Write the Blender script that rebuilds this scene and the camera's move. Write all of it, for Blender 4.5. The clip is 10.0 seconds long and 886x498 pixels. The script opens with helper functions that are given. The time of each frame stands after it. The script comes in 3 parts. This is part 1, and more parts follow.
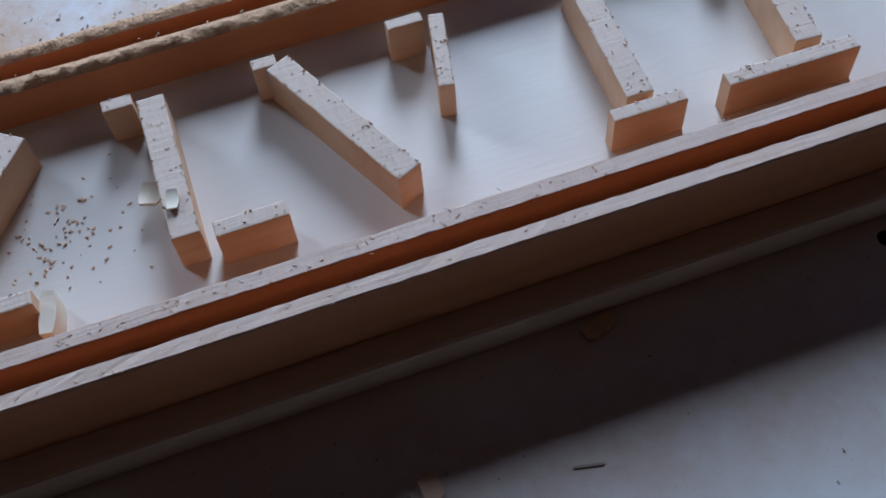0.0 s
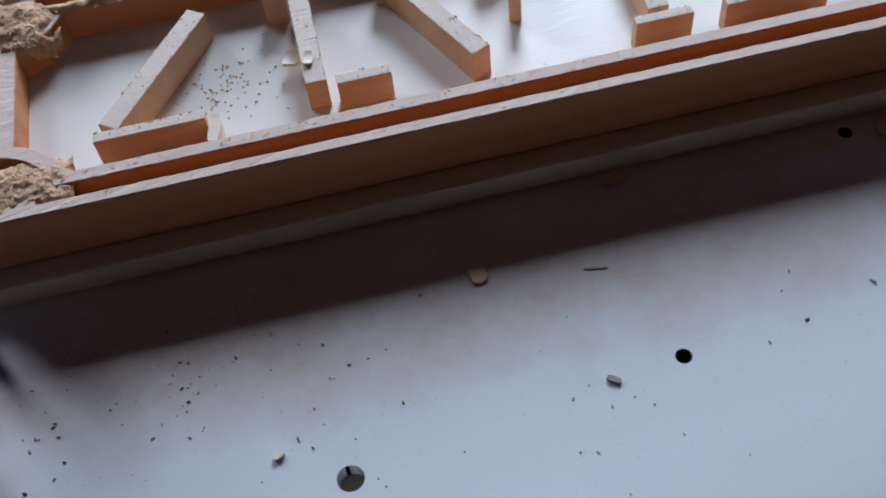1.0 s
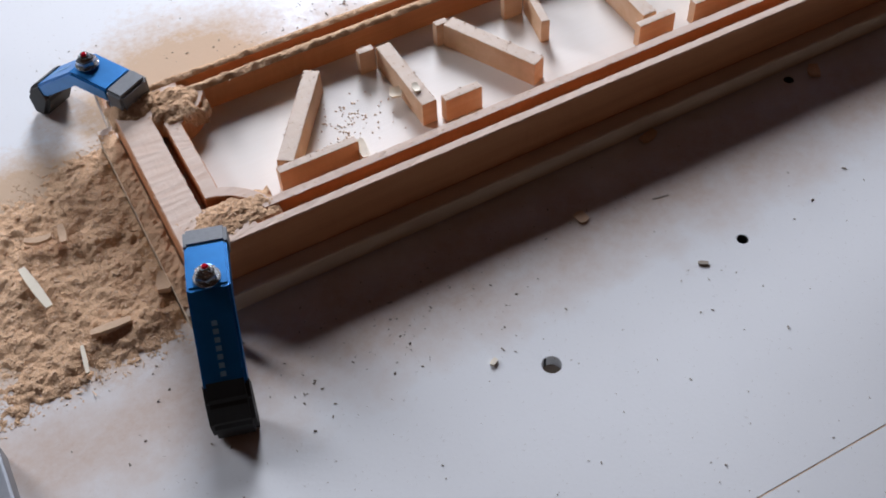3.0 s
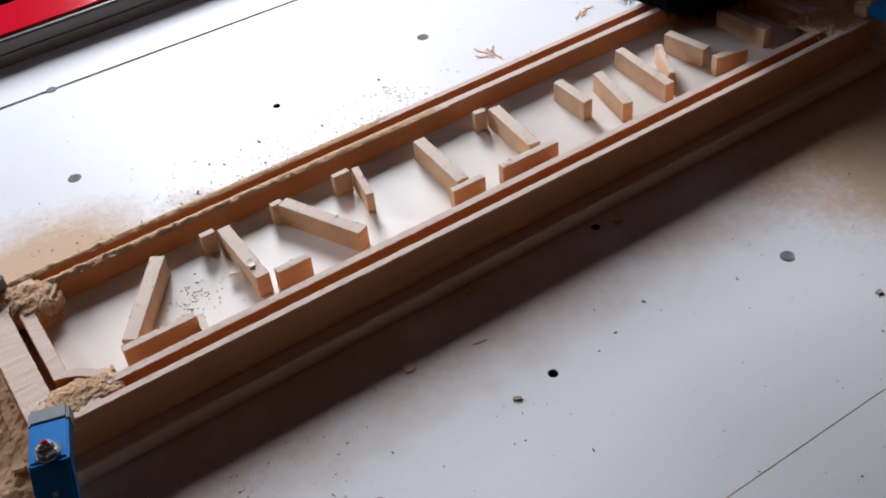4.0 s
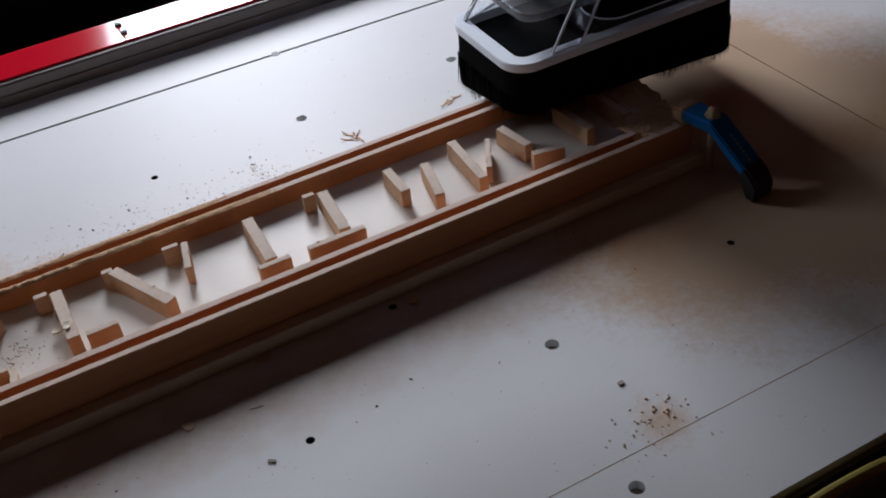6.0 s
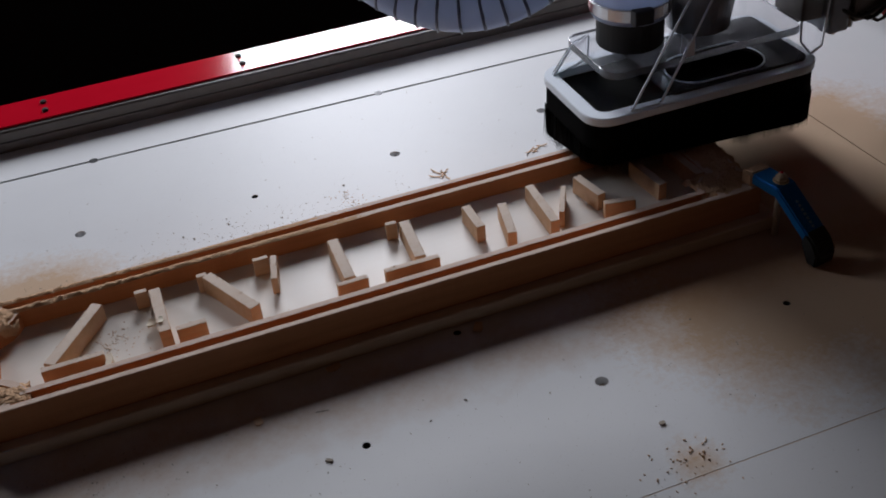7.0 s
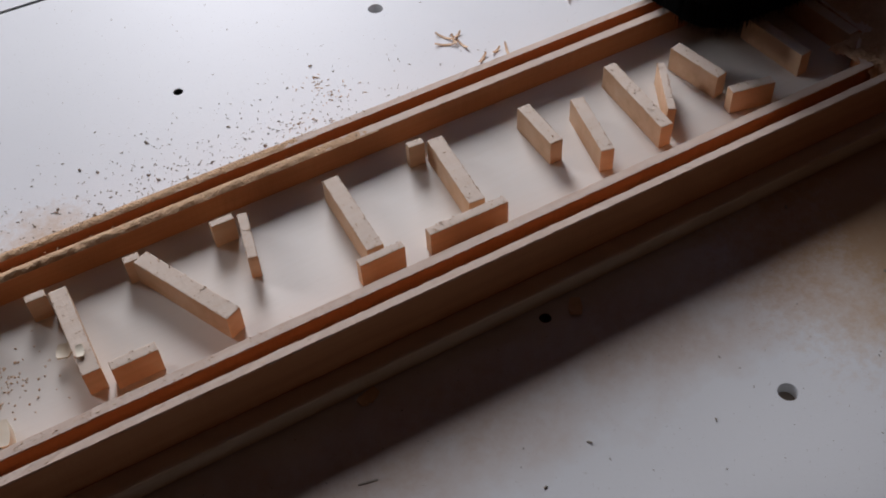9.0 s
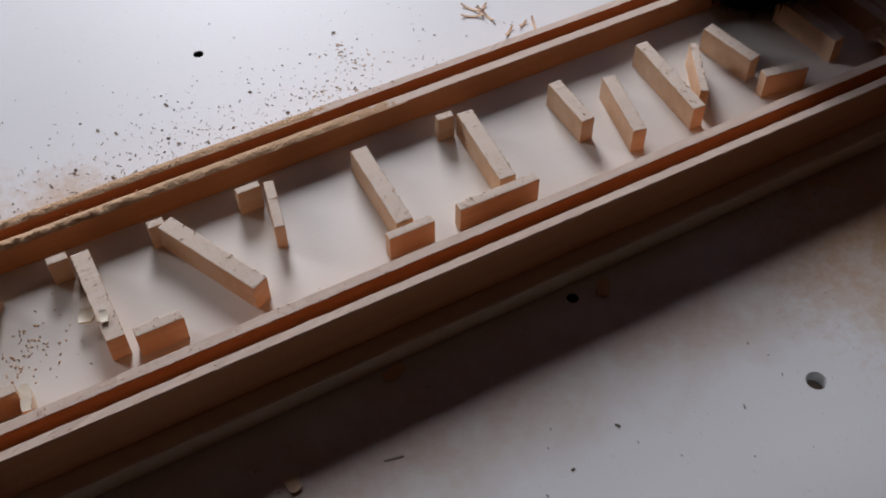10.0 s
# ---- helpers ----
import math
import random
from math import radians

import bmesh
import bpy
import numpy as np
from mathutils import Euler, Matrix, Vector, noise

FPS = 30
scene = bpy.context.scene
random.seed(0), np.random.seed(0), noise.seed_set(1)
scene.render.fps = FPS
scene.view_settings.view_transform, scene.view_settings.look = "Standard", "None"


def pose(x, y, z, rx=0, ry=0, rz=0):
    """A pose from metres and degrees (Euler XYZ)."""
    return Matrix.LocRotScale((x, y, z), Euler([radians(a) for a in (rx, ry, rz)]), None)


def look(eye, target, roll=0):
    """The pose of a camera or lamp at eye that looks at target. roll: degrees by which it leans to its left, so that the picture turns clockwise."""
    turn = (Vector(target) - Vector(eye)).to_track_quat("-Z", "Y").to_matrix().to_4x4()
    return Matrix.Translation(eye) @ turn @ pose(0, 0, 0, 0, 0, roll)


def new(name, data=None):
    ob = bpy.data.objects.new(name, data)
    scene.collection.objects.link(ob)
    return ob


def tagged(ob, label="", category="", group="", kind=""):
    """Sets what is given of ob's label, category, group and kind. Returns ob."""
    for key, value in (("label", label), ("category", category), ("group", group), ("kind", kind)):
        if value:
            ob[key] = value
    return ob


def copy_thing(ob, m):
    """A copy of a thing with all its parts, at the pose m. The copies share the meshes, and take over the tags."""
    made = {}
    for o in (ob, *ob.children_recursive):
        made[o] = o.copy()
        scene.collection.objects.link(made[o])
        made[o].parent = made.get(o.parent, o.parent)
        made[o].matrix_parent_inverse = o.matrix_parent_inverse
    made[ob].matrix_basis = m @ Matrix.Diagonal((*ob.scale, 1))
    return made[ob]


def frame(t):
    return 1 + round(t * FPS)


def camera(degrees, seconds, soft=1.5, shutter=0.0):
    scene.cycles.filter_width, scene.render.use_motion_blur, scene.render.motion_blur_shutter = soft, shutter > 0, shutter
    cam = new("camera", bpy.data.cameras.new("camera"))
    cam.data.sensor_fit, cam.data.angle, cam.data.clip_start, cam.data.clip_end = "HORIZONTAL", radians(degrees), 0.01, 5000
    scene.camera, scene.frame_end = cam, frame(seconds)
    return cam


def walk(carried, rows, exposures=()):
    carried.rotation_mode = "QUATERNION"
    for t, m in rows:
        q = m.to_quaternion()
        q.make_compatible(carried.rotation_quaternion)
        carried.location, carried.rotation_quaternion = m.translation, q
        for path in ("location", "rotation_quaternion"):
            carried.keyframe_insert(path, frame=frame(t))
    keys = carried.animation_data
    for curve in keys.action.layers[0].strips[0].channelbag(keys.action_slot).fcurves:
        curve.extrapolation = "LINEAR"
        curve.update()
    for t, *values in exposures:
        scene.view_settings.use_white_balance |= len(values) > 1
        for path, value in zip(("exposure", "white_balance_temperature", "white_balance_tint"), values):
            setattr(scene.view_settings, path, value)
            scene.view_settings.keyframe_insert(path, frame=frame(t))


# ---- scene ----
cam = camera(44.23, 10.0, soft=1.8)
PATH = [
    (0, (0.17609, -0.15157, 0.29539), (0.21570, 0.00372, 0.04179), -5.77),
    (0.5, (0.16626, -0.20773, 0.32396), (0.19180, -0.04253, 0.07485), -8.97),
    (1, (0.15423, -0.27667, 0.34549), (0.17436, -0.10231, 0.10220), -7.61),
    (1.5, (0.11899, -0.32111, 0.37696), (0.12899, -0.14224, 0.13632), -7.81),
    (2, (0.01888, -0.31695, 0.39879), (0.06334, -0.13916, 0.16127), -4.80),
    (2.2, (-0.00976, -0.32058, 0.40751), (0.04007, -0.14408, 0.17010), -5.58),
    (3.3, (-0.03521, -0.36457, 0.44339), (0.05601, -0.18596, 0.22028), -3.77),
    (3.5, (-0.03207, -0.37856, 0.45236), (0.06161, -0.18988, 0.23876), -4.63),
    (4, (0.00772, -0.42465, 0.46314), (0.11870, -0.23005, 0.26360), -6.09),
    (4.5, (0.08711, -0.48466, 0.48247), (0.19637, -0.27498, 0.29781), -5.21),
    (5, (0.15499, -0.55595, 0.48711), (0.23895, -0.32864, 0.31024), -4.65),
    (5.5, (0.16102, -0.54734, 0.48443), (0.24862, -0.33805, 0.28815), -7.71),
    (5.7, (0.15692, -0.54391, 0.49618), (0.25353, -0.33698, 0.30162), -7.47),
    (6.8, (0.15882, -0.61849, 0.53852), (0.23505, -0.38827, 0.36192), -5.03),
    (7, (0.15891, -0.61587, 0.53664), (0.23247, -0.38458, 0.36031), -5.58),
    (7.5, (0.15274, -0.60406, 0.53570), (0.22962, -0.37310, 0.36035), -6.00),
    (8, (0.16014, -0.59441, 0.50257), (0.23299, -0.36893, 0.31859), -4.61),
    (8.5, (0.17922, -0.43793, 0.44866), (0.26188, -0.24095, 0.23803), -7.33),
    (9, (0.16385, -0.28830, 0.43169), (0.25229, -0.11190, 0.20572), -3.50),
    (9.5, (0.16774, -0.25227, 0.42314), (0.25875, -0.08620, 0.19046), -1.72),
    (10, (0.14561, -0.27114, 0.42792), (0.23606, -0.10271, 0.19673), -0.29),
]
EXPOSURES = [(0.0, -0.80, 5400, 12), (0.5, -0.75, 5400, 12), (1.0, -0.45, 5750, 13), (1.5, -0.2, 6100, 14), (2.0, -0.12, 6300, 16), (3.5, -0.25, 6800, 18), (4.5, -0.42, 6850, 17), (5.0, -0.70, 6800, 16),
             (5.5, -0.92, 6800, 17), (7.0, -1.28, 6900, 18), (8.0, -1.35, 6900, 18), (8.5, -1.22, 7000, 19), (9.0, -0.98, 7050, 20), (10.0, -0.95, 7050, 20)]
walk(cam, [(t, look(eye, target, roll)) for t, eye, target, roll in PATH], EXPOSURES)

# ---- light: two windows in the far wall, daylight from outside ----
world = bpy.data.worlds.new("daylight")
scene.world = world
world.use_nodes = True
wn = world.node_tree.nodes
sky = wn.new("ShaderNodeTexSky")
sky.sky_type = "NISHITA"
sky.sun_disc = False
sky.sun_elevation = radians(40)
sky.sun_rotation = radians(0)
wn["Background"].inputs["Strength"].default_value = 0.12
world.node_tree.links.new(sky.outputs["Color"], wn["Background"].inputs["Color"])

# two windows in the far wall: middle along the wall, middle z, width, height, power
RX0, RY1 = -3300, 1270
WINDOWS = [(-0.72, 0.76, 0.45, 0.74, 24), (0.61, 0.745, 0.45, 0.79, 48)]
for wx, wz, wide, high, power in WINDOWS:
    lamp = bpy.data.lights.new("window_daylight", "AREA")
    lamp.shape, lamp.size, lamp.size_y, lamp.energy, lamp.color = "RECTANGLE", wide, high, power, (0.80, 0.90, 1.0)
    new("window_daylight", lamp).matrix_world = look((wx, RY1 / 1000 - 0.01, wz), (wx, 0.0, wz))


# ---- materials ----
class Mat:
    """A node material with a few short-hands."""

    def __init__(self, name, rough=0.5, metal=0.0, spec=0.5):
        self.m = bpy.data.materials.new(name)
        self.m.use_nodes = True
        self.t = self.m.node_tree
        self.b = self.t.nodes["Principled BSDF"]
        self.b.inputs["Roughness"].default_value = rough
        self.b.inputs["Metallic"].default_value = metal
        self.b.inputs["Specular IOR Level"].default_value = spec
        self.co = self.t.nodes.new("ShaderNodeTexCoord").outputs["Object"]
        self.pos = self.t.nodes.new("ShaderNodeNewGeometry").outputs["Position"]

    def node(self, kind, **inputs):
        n = self.t.nodes.new(kind)
        for k, v in inputs.items():
            self.put(n, k.replace("_", " "), v)
        return n

    def put(self, n, key, v):
        if isinstance(v, bpy.types.NodeSocket):
            self.t.links.new(v, n.inputs[key])
        else:
            n.inputs[key].default_value = v

    def stretch(self, scale, src=None):
        n = self.t.nodes.new("ShaderNodeMapping")
        self.t.links.new(src or self.pos, n.inputs["Vector"])
        n.inputs["Scale"].default_value = scale
        return n.outputs["Vector"]

    def noise(self, scale, vec=None, detail=4.0, rough=0.6):
        n = self.node("ShaderNodeTexNoise", Scale=scale, Detail=detail, Roughness=rough)
        self.t.links.new(vec or self.pos, n.inputs["Vector"])
        return n.outputs["Fac"]

    def ramp(self, fac, stops):
        n = self.t.nodes.new("ShaderNodeValToRGB")
        self.t.links.new(fac, n.inputs["Fac"])
        e = n.color_ramp.elements
        e[0].position, e[0].color = stops[0][0], (*stops[0][1], 1)
        e[1].position, e[1].color = stops[-1][0], (*stops[-1][1], 1)
        for p, c in stops[1:-1]:
            e.new(p).color = (*c, 1)
        return n.outputs["Color"]

    def mix(self, fac, a, b):
        n = self.t.nodes.new("ShaderNodeMix")
        n.data_type = "RGBA"
        for key, v in ((0, fac), (6, a), (7, b)):
            if isinstance(v, bpy.types.NodeSocket):
                self.t.links.new(v, n.inputs[key])
            else:
                n.inputs[key].default_value = v if key == 0 else (*v, 1)
        return n.outputs[2]

    def math(self, op, a, b=0.0, clamp=False):
        n = self.t.nodes.new("ShaderNodeMath")
        n.operation, n.use_clamp = op, clamp
        for i, v in enumerate((a, b)):
            if isinstance(v, bpy.types.NodeSocket):
                self.t.links.new(v, n.inputs[i])
            else:
                n.inputs[i].default_value = v
        return n.outputs[0]

    def color(self, v):
        self.put(self.b, "Base Color", v if isinstance(v, bpy.types.NodeSocket) else (*v, 1))
        return self

    def rough(self, v):
        self.put(self.b, "Roughness", v)
        return self

    def bump(self, h, strength=0.3, dist=0.001):
        n = self.node("ShaderNodeBump", Strength=strength, Distance=dist, Height=h)
        self.t.links.new(n.outputs["Normal"], self.b.inputs["Normal"])
        return self

    def near(self, x, y, r, soft):
        """1 inside r metres of a place on the table, falling to 0 over soft metres."""
        n = self.t.nodes.new("ShaderNodeVectorMath")
        n.operation = "DISTANCE"
        self.t.links.new(self.stretch((1, 1, 0)), n.inputs[0])
        n.inputs[1].default_value = (x, y, 0)
        d = n.outputs["Value"]
        return self.math("DIVIDE", self.math("SUBTRACT", r + soft, d), soft, clamp=True)


def speckle(name, low, high, rough=0.5, scale=300.0, metal=0.0, spec=0.5, bump=0.1):
    m = Mat(name, rough, metal, spec)
    f = m.noise(scale)
    g = m.noise(scale / 12)
    m.color(m.mix(m.math("MULTIPLY", m.math("ADD", f, g), 0.5), low, high))
    m.bump(f, bump, 0.0004 if bump < 0.9 else 0.0012)
    return m.m


def make_wood(name, low, mid, high):
    m = Mat(name, 0.7, spec=0.12)
    ring = m.noise(1.0, m.stretch((4, 70, 70)), 5, 0.65)
    fine = m.noise(1.0, m.stretch((25, 900, 900)), 4, 0.7)
    blot = m.noise(9.0, None, 3, 0.5)
    base = m.ramp(ring, [(0.30, low), (0.5, mid), (0.72, high)])
    base = m.mix(m.math("MULTIPLY", fine, 0.3), base, low)
    base = m.mix(m.math("MULTIPLY", blot, 0.3), base, high)
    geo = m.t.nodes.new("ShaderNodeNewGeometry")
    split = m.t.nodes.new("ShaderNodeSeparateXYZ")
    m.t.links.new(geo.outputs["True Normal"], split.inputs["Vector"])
    lit_top = m.math("MULTIPLY", m.math("SUBTRACT", split.outputs["Z"], 0.55), 2.6, clamp=True)
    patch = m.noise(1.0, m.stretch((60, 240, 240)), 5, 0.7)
    lit_top = m.math("MULTIPLY", lit_top, m.math("ADD", m.math("MULTIPLY", patch, 0.55), 0.45, clamp=True))
    m.color(m.mix(lit_top, base, (0.78, 0.67, 0.585)))
    m.rough(m.math("ADD", m.math("MULTIPLY", fine, 0.25), 0.55))
    chat = m.noise(1.0, m.stretch((420, 90, 160)), 3, 0.6)
    m.bump(m.math("ADD", fine, chat), 0.35, 0.0006)
    return m.m


def make_table():
    m = Mat("white_melamine", 0.35, spec=0.24)
    cloud = m.noise(7.0, None, 4, 0.6)
    grit = m.noise(420.0, None, 3, 0.7)
    c = m.mix(cloud, (0.70, 0.705, 0.72), (0.80, 0.805, 0.81))
    c = m.mix(m.math("MULTIPLY", m.math("GREATER_THAN", grit, 0.66), 0.35), c, (0.50, 0.47, 0.44))
    # thin layers of sawdust by the ends of the work
    dust = None
    for x, y, r, s, k in ((-0.05, 0.07, 0.05, 0.055, 1.0), (0.05, 0.150, 0.03, 0.08, 0.9), (0.15, 0.14, 0.015, 0.05, 0.6),
                          (0.70, -0.02, 0.06, 0.21, 1.1), (0.74, 0.10, 0.05, 0.09, 0.9), (0.60, -0.06, 0.06, 0.12, 0.8), (0.45, -0.205, 0.004, 0.03, 0.5)):
        d = m.math("MULTIPLY", m.near(x, y, r, s), k)
        dust = d if dust is None else m.math("MAXIMUM", dust, d)
    speck = m.noise(160.0, None, 6, 0.75)
    wide = m.noise(22.0, None, 4, 0.6)
    amount = m.math("MULTIPLY", m.math("SUBTRACT", m.math("ADD", m.math("MULTIPLY", dust, 1.3), m.math("ADD", m.math("MULTIPLY", speck, 0.9), m.math("MULTIPLY", wide, 0.7))), 1.0), 1.6, clamp=True)
    amount = m.math("MULTIPLY", amount, m.math("GREATER_THAN", dust, 0.001))
    c = m.mix(m.math("MULTIPLY", amount, 0.85), c, (0.59, 0.385, 0.225))
    # the sign's brown near shadow, painted on the bed as a ragged band
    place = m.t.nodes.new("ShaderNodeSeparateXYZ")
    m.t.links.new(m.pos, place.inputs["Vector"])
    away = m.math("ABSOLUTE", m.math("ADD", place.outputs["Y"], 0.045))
    shade_band = m.math("DIVIDE", m.math("SUBTRACT", m.math("ADD", 0.014, m.math("MULTIPLY", wide, 0.075)), away), 0.045, clamp=True)
    c = m.mix(m.math("MULTIPLY", shade_band, m.math("ADD", m.math("MULTIPLY", speck, 0.6), 0.2)), c, (0.50, 0.27, 0.13))
    m.color(c)
    m.rough(m.math("ADD", m.math("MULTIPLY", amount, 0.45), m.math("ADD", m.math("MULTIPLY", cloud, 0.10), 0.42)))
    m.bump(m.math("ADD", grit, m.math("MULTIPLY", m.math("MULTIPLY", amount, speck), 3.0)), 0.12, 0.0005)
    return m.m


def make_clear(name, tint, rough, density):
    m = Mat(name, rough)
    m.color(tint)
    m.b.inputs["Transmission Weight"].default_value = density
    m.b.inputs["IOR"].default_value = 1.3
    return m.m


def make_red():
    m = Mat("red_paint", 0.13, spec=0.5)
    n = m.noise(30.0)
    m.color(m.mix(n, (0.50, 0.004, 0.016), (0.60, 0.008, 0.024)))
    m.bump(m.noise(700.0), 0.04, 0.0004)
    return m.m


PASS_TURN = 75


def make_panel():
    """The milled floor of the panel: paler, with faint cutter marks."""
    m = Mat("milled_panel", 0.42, spec=0.35)
    cloud = m.noise(14.0, None, 4, 0.6)
    fine = m.noise(1.0, m.stretch((30, 500, 500)), 4, 0.7)
    c = m.mix(cloud, (0.74, 0.685, 0.625), (0.83, 0.785, 0.73))
    m.color(m.mix(m.math("MULTIPLY", fine, 0.25), c, (0.64, 0.52, 0.41)))
    wave = m.node("ShaderNodeTexWave", Scale=55.0, Distortion=1.5, Detail=2.0)
    m.t.links.new(m.stretch((0.35, 1.0, 0.0)), wave.inputs["Vector"])
    # shallow slanted passes of the cutter, on a few stretches only
    worn = m.math("MAXIMUM", m.near(0.253, 0.062, 0.012, 0.022), m.near(0.300, 0.075, 0.012, 0.02))
    worn = m.math("MULTIPLY", worn, m.math("GREATER_THAN", m.noise(90.0), 0.47))
    passes = m.node("ShaderNodeTexWave", Scale=60.0, Distortion=0.4, Detail=1.0)
    turned = m.t.nodes.new("ShaderNodeMapping")
    turned.inputs["Rotation"].default_value = (0, 0, radians(PASS_TURN))
    m.t.links.new(m.pos, turned.inputs["Vector"])
    m.t.links.new(turned.outputs["Vector"], passes.inputs["Vector"])
    line = m.math("MULTIPLY", m.math("GREATER_THAN", passes.outputs["Fac"], 0.80), worn)
    m.rough(m.math("SUBTRACT", m.math("ADD", m.math("MULTIPLY", cloud, 0.2), 0.32), m.math("MULTIPLY", line, 0.08)))
    relief = m.math("ADD", fine, m.math("MULTIPLY", wave.outputs["Fac"], 0.5))
    m.bump(m.math("ADD", relief, m.math("MULTIPLY", line, 1.2)), 0.15, 0.0005)
    return m.m


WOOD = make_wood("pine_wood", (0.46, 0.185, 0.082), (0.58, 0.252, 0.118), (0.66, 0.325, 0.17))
LEDGE = make_wood("pale_pine", (0.68, 0.50, 0.34), (0.77, 0.60, 0.43), (0.82, 0.68, 0.53))
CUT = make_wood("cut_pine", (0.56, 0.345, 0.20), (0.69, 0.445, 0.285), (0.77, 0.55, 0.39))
PANEL = make_panel()
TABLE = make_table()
RED = make_red()
SAWDUST = speckle("sawdust", (0.45, 0.25, 0.14), (0.87, 0.59, 0.38), 0.95, 650.0, spec=0.08, bump=1.0)
CHIP = speckle("wood_chip", (0.52, 0.33, 0.21), (0.88, 0.65, 0.46), 0.8, 500.0, spec=0.1)
PALE = speckle("pale_sliver", (0.72, 0.62, 0.47), (0.90, 0.82, 0.68), 0.7, 300.0)
CRUMB = speckle("grey_crumb", (0.20, 0.17, 0.14), (0.52, 0.44, 0.36), 0.85, 250.0)
BLUE = speckle("blue_anodised", (0.002, 0.12, 0.36), (0.008, 0.25, 0.64), 0.34, 200.0, metal=0.45, bump=0.05)
RUBBER = speckle("black_rubber", (0.010, 0.010, 0.010), (0.03, 0.03, 0.03), 0.65, 400.0)
PAD = speckle("grey_pad", (0.09, 0.10, 0.11), (0.22, 0.23, 0.25), 0.6, 350.0, bump=0.3)
STEEL = speckle("zinc_steel", (0.55, 0.56, 0.58), (0.75, 0.75, 0.76), 0.25, 500.0, metal=1.0)
DUSTED = speckle("dusted_steel", (0.34, 0.24, 0.15), (0.55, 0.42, 0.30), 0.8, 500.0, spec=0.2)
ALU = speckle("rail_aluminium", (0.10, 0.088, 0.082), (0.19, 0.17, 0.16), 0.45, 120.0, metal=0.5)
BRIGHT = speckle("bright_aluminium", (0.80, 0.81, 0.84), (0.90, 0.90, 0.92), 0.34, 160.0, metal=0.35)
DARK = speckle("dark_machine_metal", (0.015, 0.015, 0.016), (0.05, 0.05, 0.055), 0.5, 120.0, metal=0.3)
GREY = speckle("grey_machine_metal", (0.15, 0.16, 0.18), (0.32, 0.33, 0.35), 0.4, 150.0, metal=0.6)
BRISTLE = speckle("black_bristle", (0.002, 0.002, 0.002), (0.006, 0.006, 0.006), 0.9, 900.0, spec=0.04)
FROST = make_clear("frosted_acrylic", (0.88, 0.94, 1.0), 0.28, 0.05)
CLEAR = make_clear("clear_acrylic", (0.95, 0.97, 1.0), 0.03, 1.0)
DARK_ACRYLIC = speckle("dark_acrylic", (0.02, 0.02, 0.022), (0.05, 0.05, 0.055), 0.12, 90.0)


def make_hose():
    """Thin silvery plastic that lets part of the daylight through."""
    m = Mat("hose_plastic", 0.25, spec=0.6)
    c = m.mix(m.noise(60.0), (0.52, 0.60, 0.76), (0.66, 0.74, 0.90))
    m.color(c)
    thin = m.t.nodes.new("ShaderNodeBsdfTranslucent")
    m.t.links.new(c, thin.inputs["Color"])
    both = m.t.nodes.new("ShaderNodeMixShader")
    both.inputs[0].default_value = 0.55
    m.t.links.new(m.b.outputs[0], both.inputs[1])
    m.t.links.new(thin.outputs[0], both.inputs[2])
    m.t.links.new(both.outputs[0], m.t.nodes["Material Output"].inputs["Surface"])
    return m.m


HOSE = make_hose()
GROOVE_SHADE = speckle("hose_groove_shade", (0.03, 0.045, 0.10), (0.06, 0.08, 0.16), 0.4, 100.0)
ACRYLIC = make_clear("polished_acrylic", (0.95, 0.96, 1.0), 0.05, 0.93)
CABLE = speckle("yellow_brown_cable", (0.20, 0.15, 0.03), (0.38, 0.30, 0.07), 0.5, 200.0)
BOUNCE_BROWN = speckle("bounce_brown", (0.050, 0.017, 0.004), (0.078, 0.028, 0.007), 0.7, 14.0)
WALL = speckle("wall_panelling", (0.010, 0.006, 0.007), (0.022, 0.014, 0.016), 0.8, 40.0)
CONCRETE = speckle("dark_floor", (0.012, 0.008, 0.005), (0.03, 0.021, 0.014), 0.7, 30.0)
MARK = speckle("pale_print", (0.16, 0.34, 0.52), (0.28, 0.46, 0.62), 0.5, 300.0)
HOLE = speckle("hole_lining", (0.16, 0.12, 0.09), (0.34, 0.27, 0.22), 0.8, 300.0)


# ---- building helpers: all shapes are drawn in millimetres ----
BASE = {}


def thing(name, at, label, category, group="", kind=""):
    ob = new(name)
    ob.location = Vector(at) * 0.001
    BASE[ob] = Vector(at)
    return tagged(ob, label, category, group, kind)


def part(name, bm, material, parent=None, label="", smooth=False):
    """One mesh object from a bmesh in millimetres, under a thing or a part."""
    bm.normal_update()
    off = BASE.get(parent, Vector())
    bmesh.ops.translate(bm, verts=bm.verts, vec=-off)
    bmesh.ops.scale(bm, verts=bm.verts, vec=(0.001,) * 3)
    me = bpy.data.meshes.new(name)
    bm.to_mesh(me)
    bm.free()
    me.materials.append(material)
    if smooth:
        me.polygons.foreach_set("use_smooth", [True] * len(me.polygons))
    ob = new(name, me)
    ob.parent = parent
    BASE[ob] = off
    if label:
        ob["label"] = label
    return ob


def box(x0, x1, y0, y1, z0, z1, bevel=0.0, seg=2):
    bm = bmesh.new()
    bmesh.ops.create_cube(bm, size=1.0)
    for v in bm.verts:
        v.co = ((x0 + x1) / 2 + v.co.x * (x1 - x0), (y0 + y1) / 2 + v.co.y * (y1 - y0), (z0 + z1) / 2 + v.co.z * (z1 - z0))
    if bevel:
        bmesh.ops.bevel(bm, geom=bm.edges[:], offset=bevel, segments=seg, affect="EDGES", profile=0.6)
    return bm


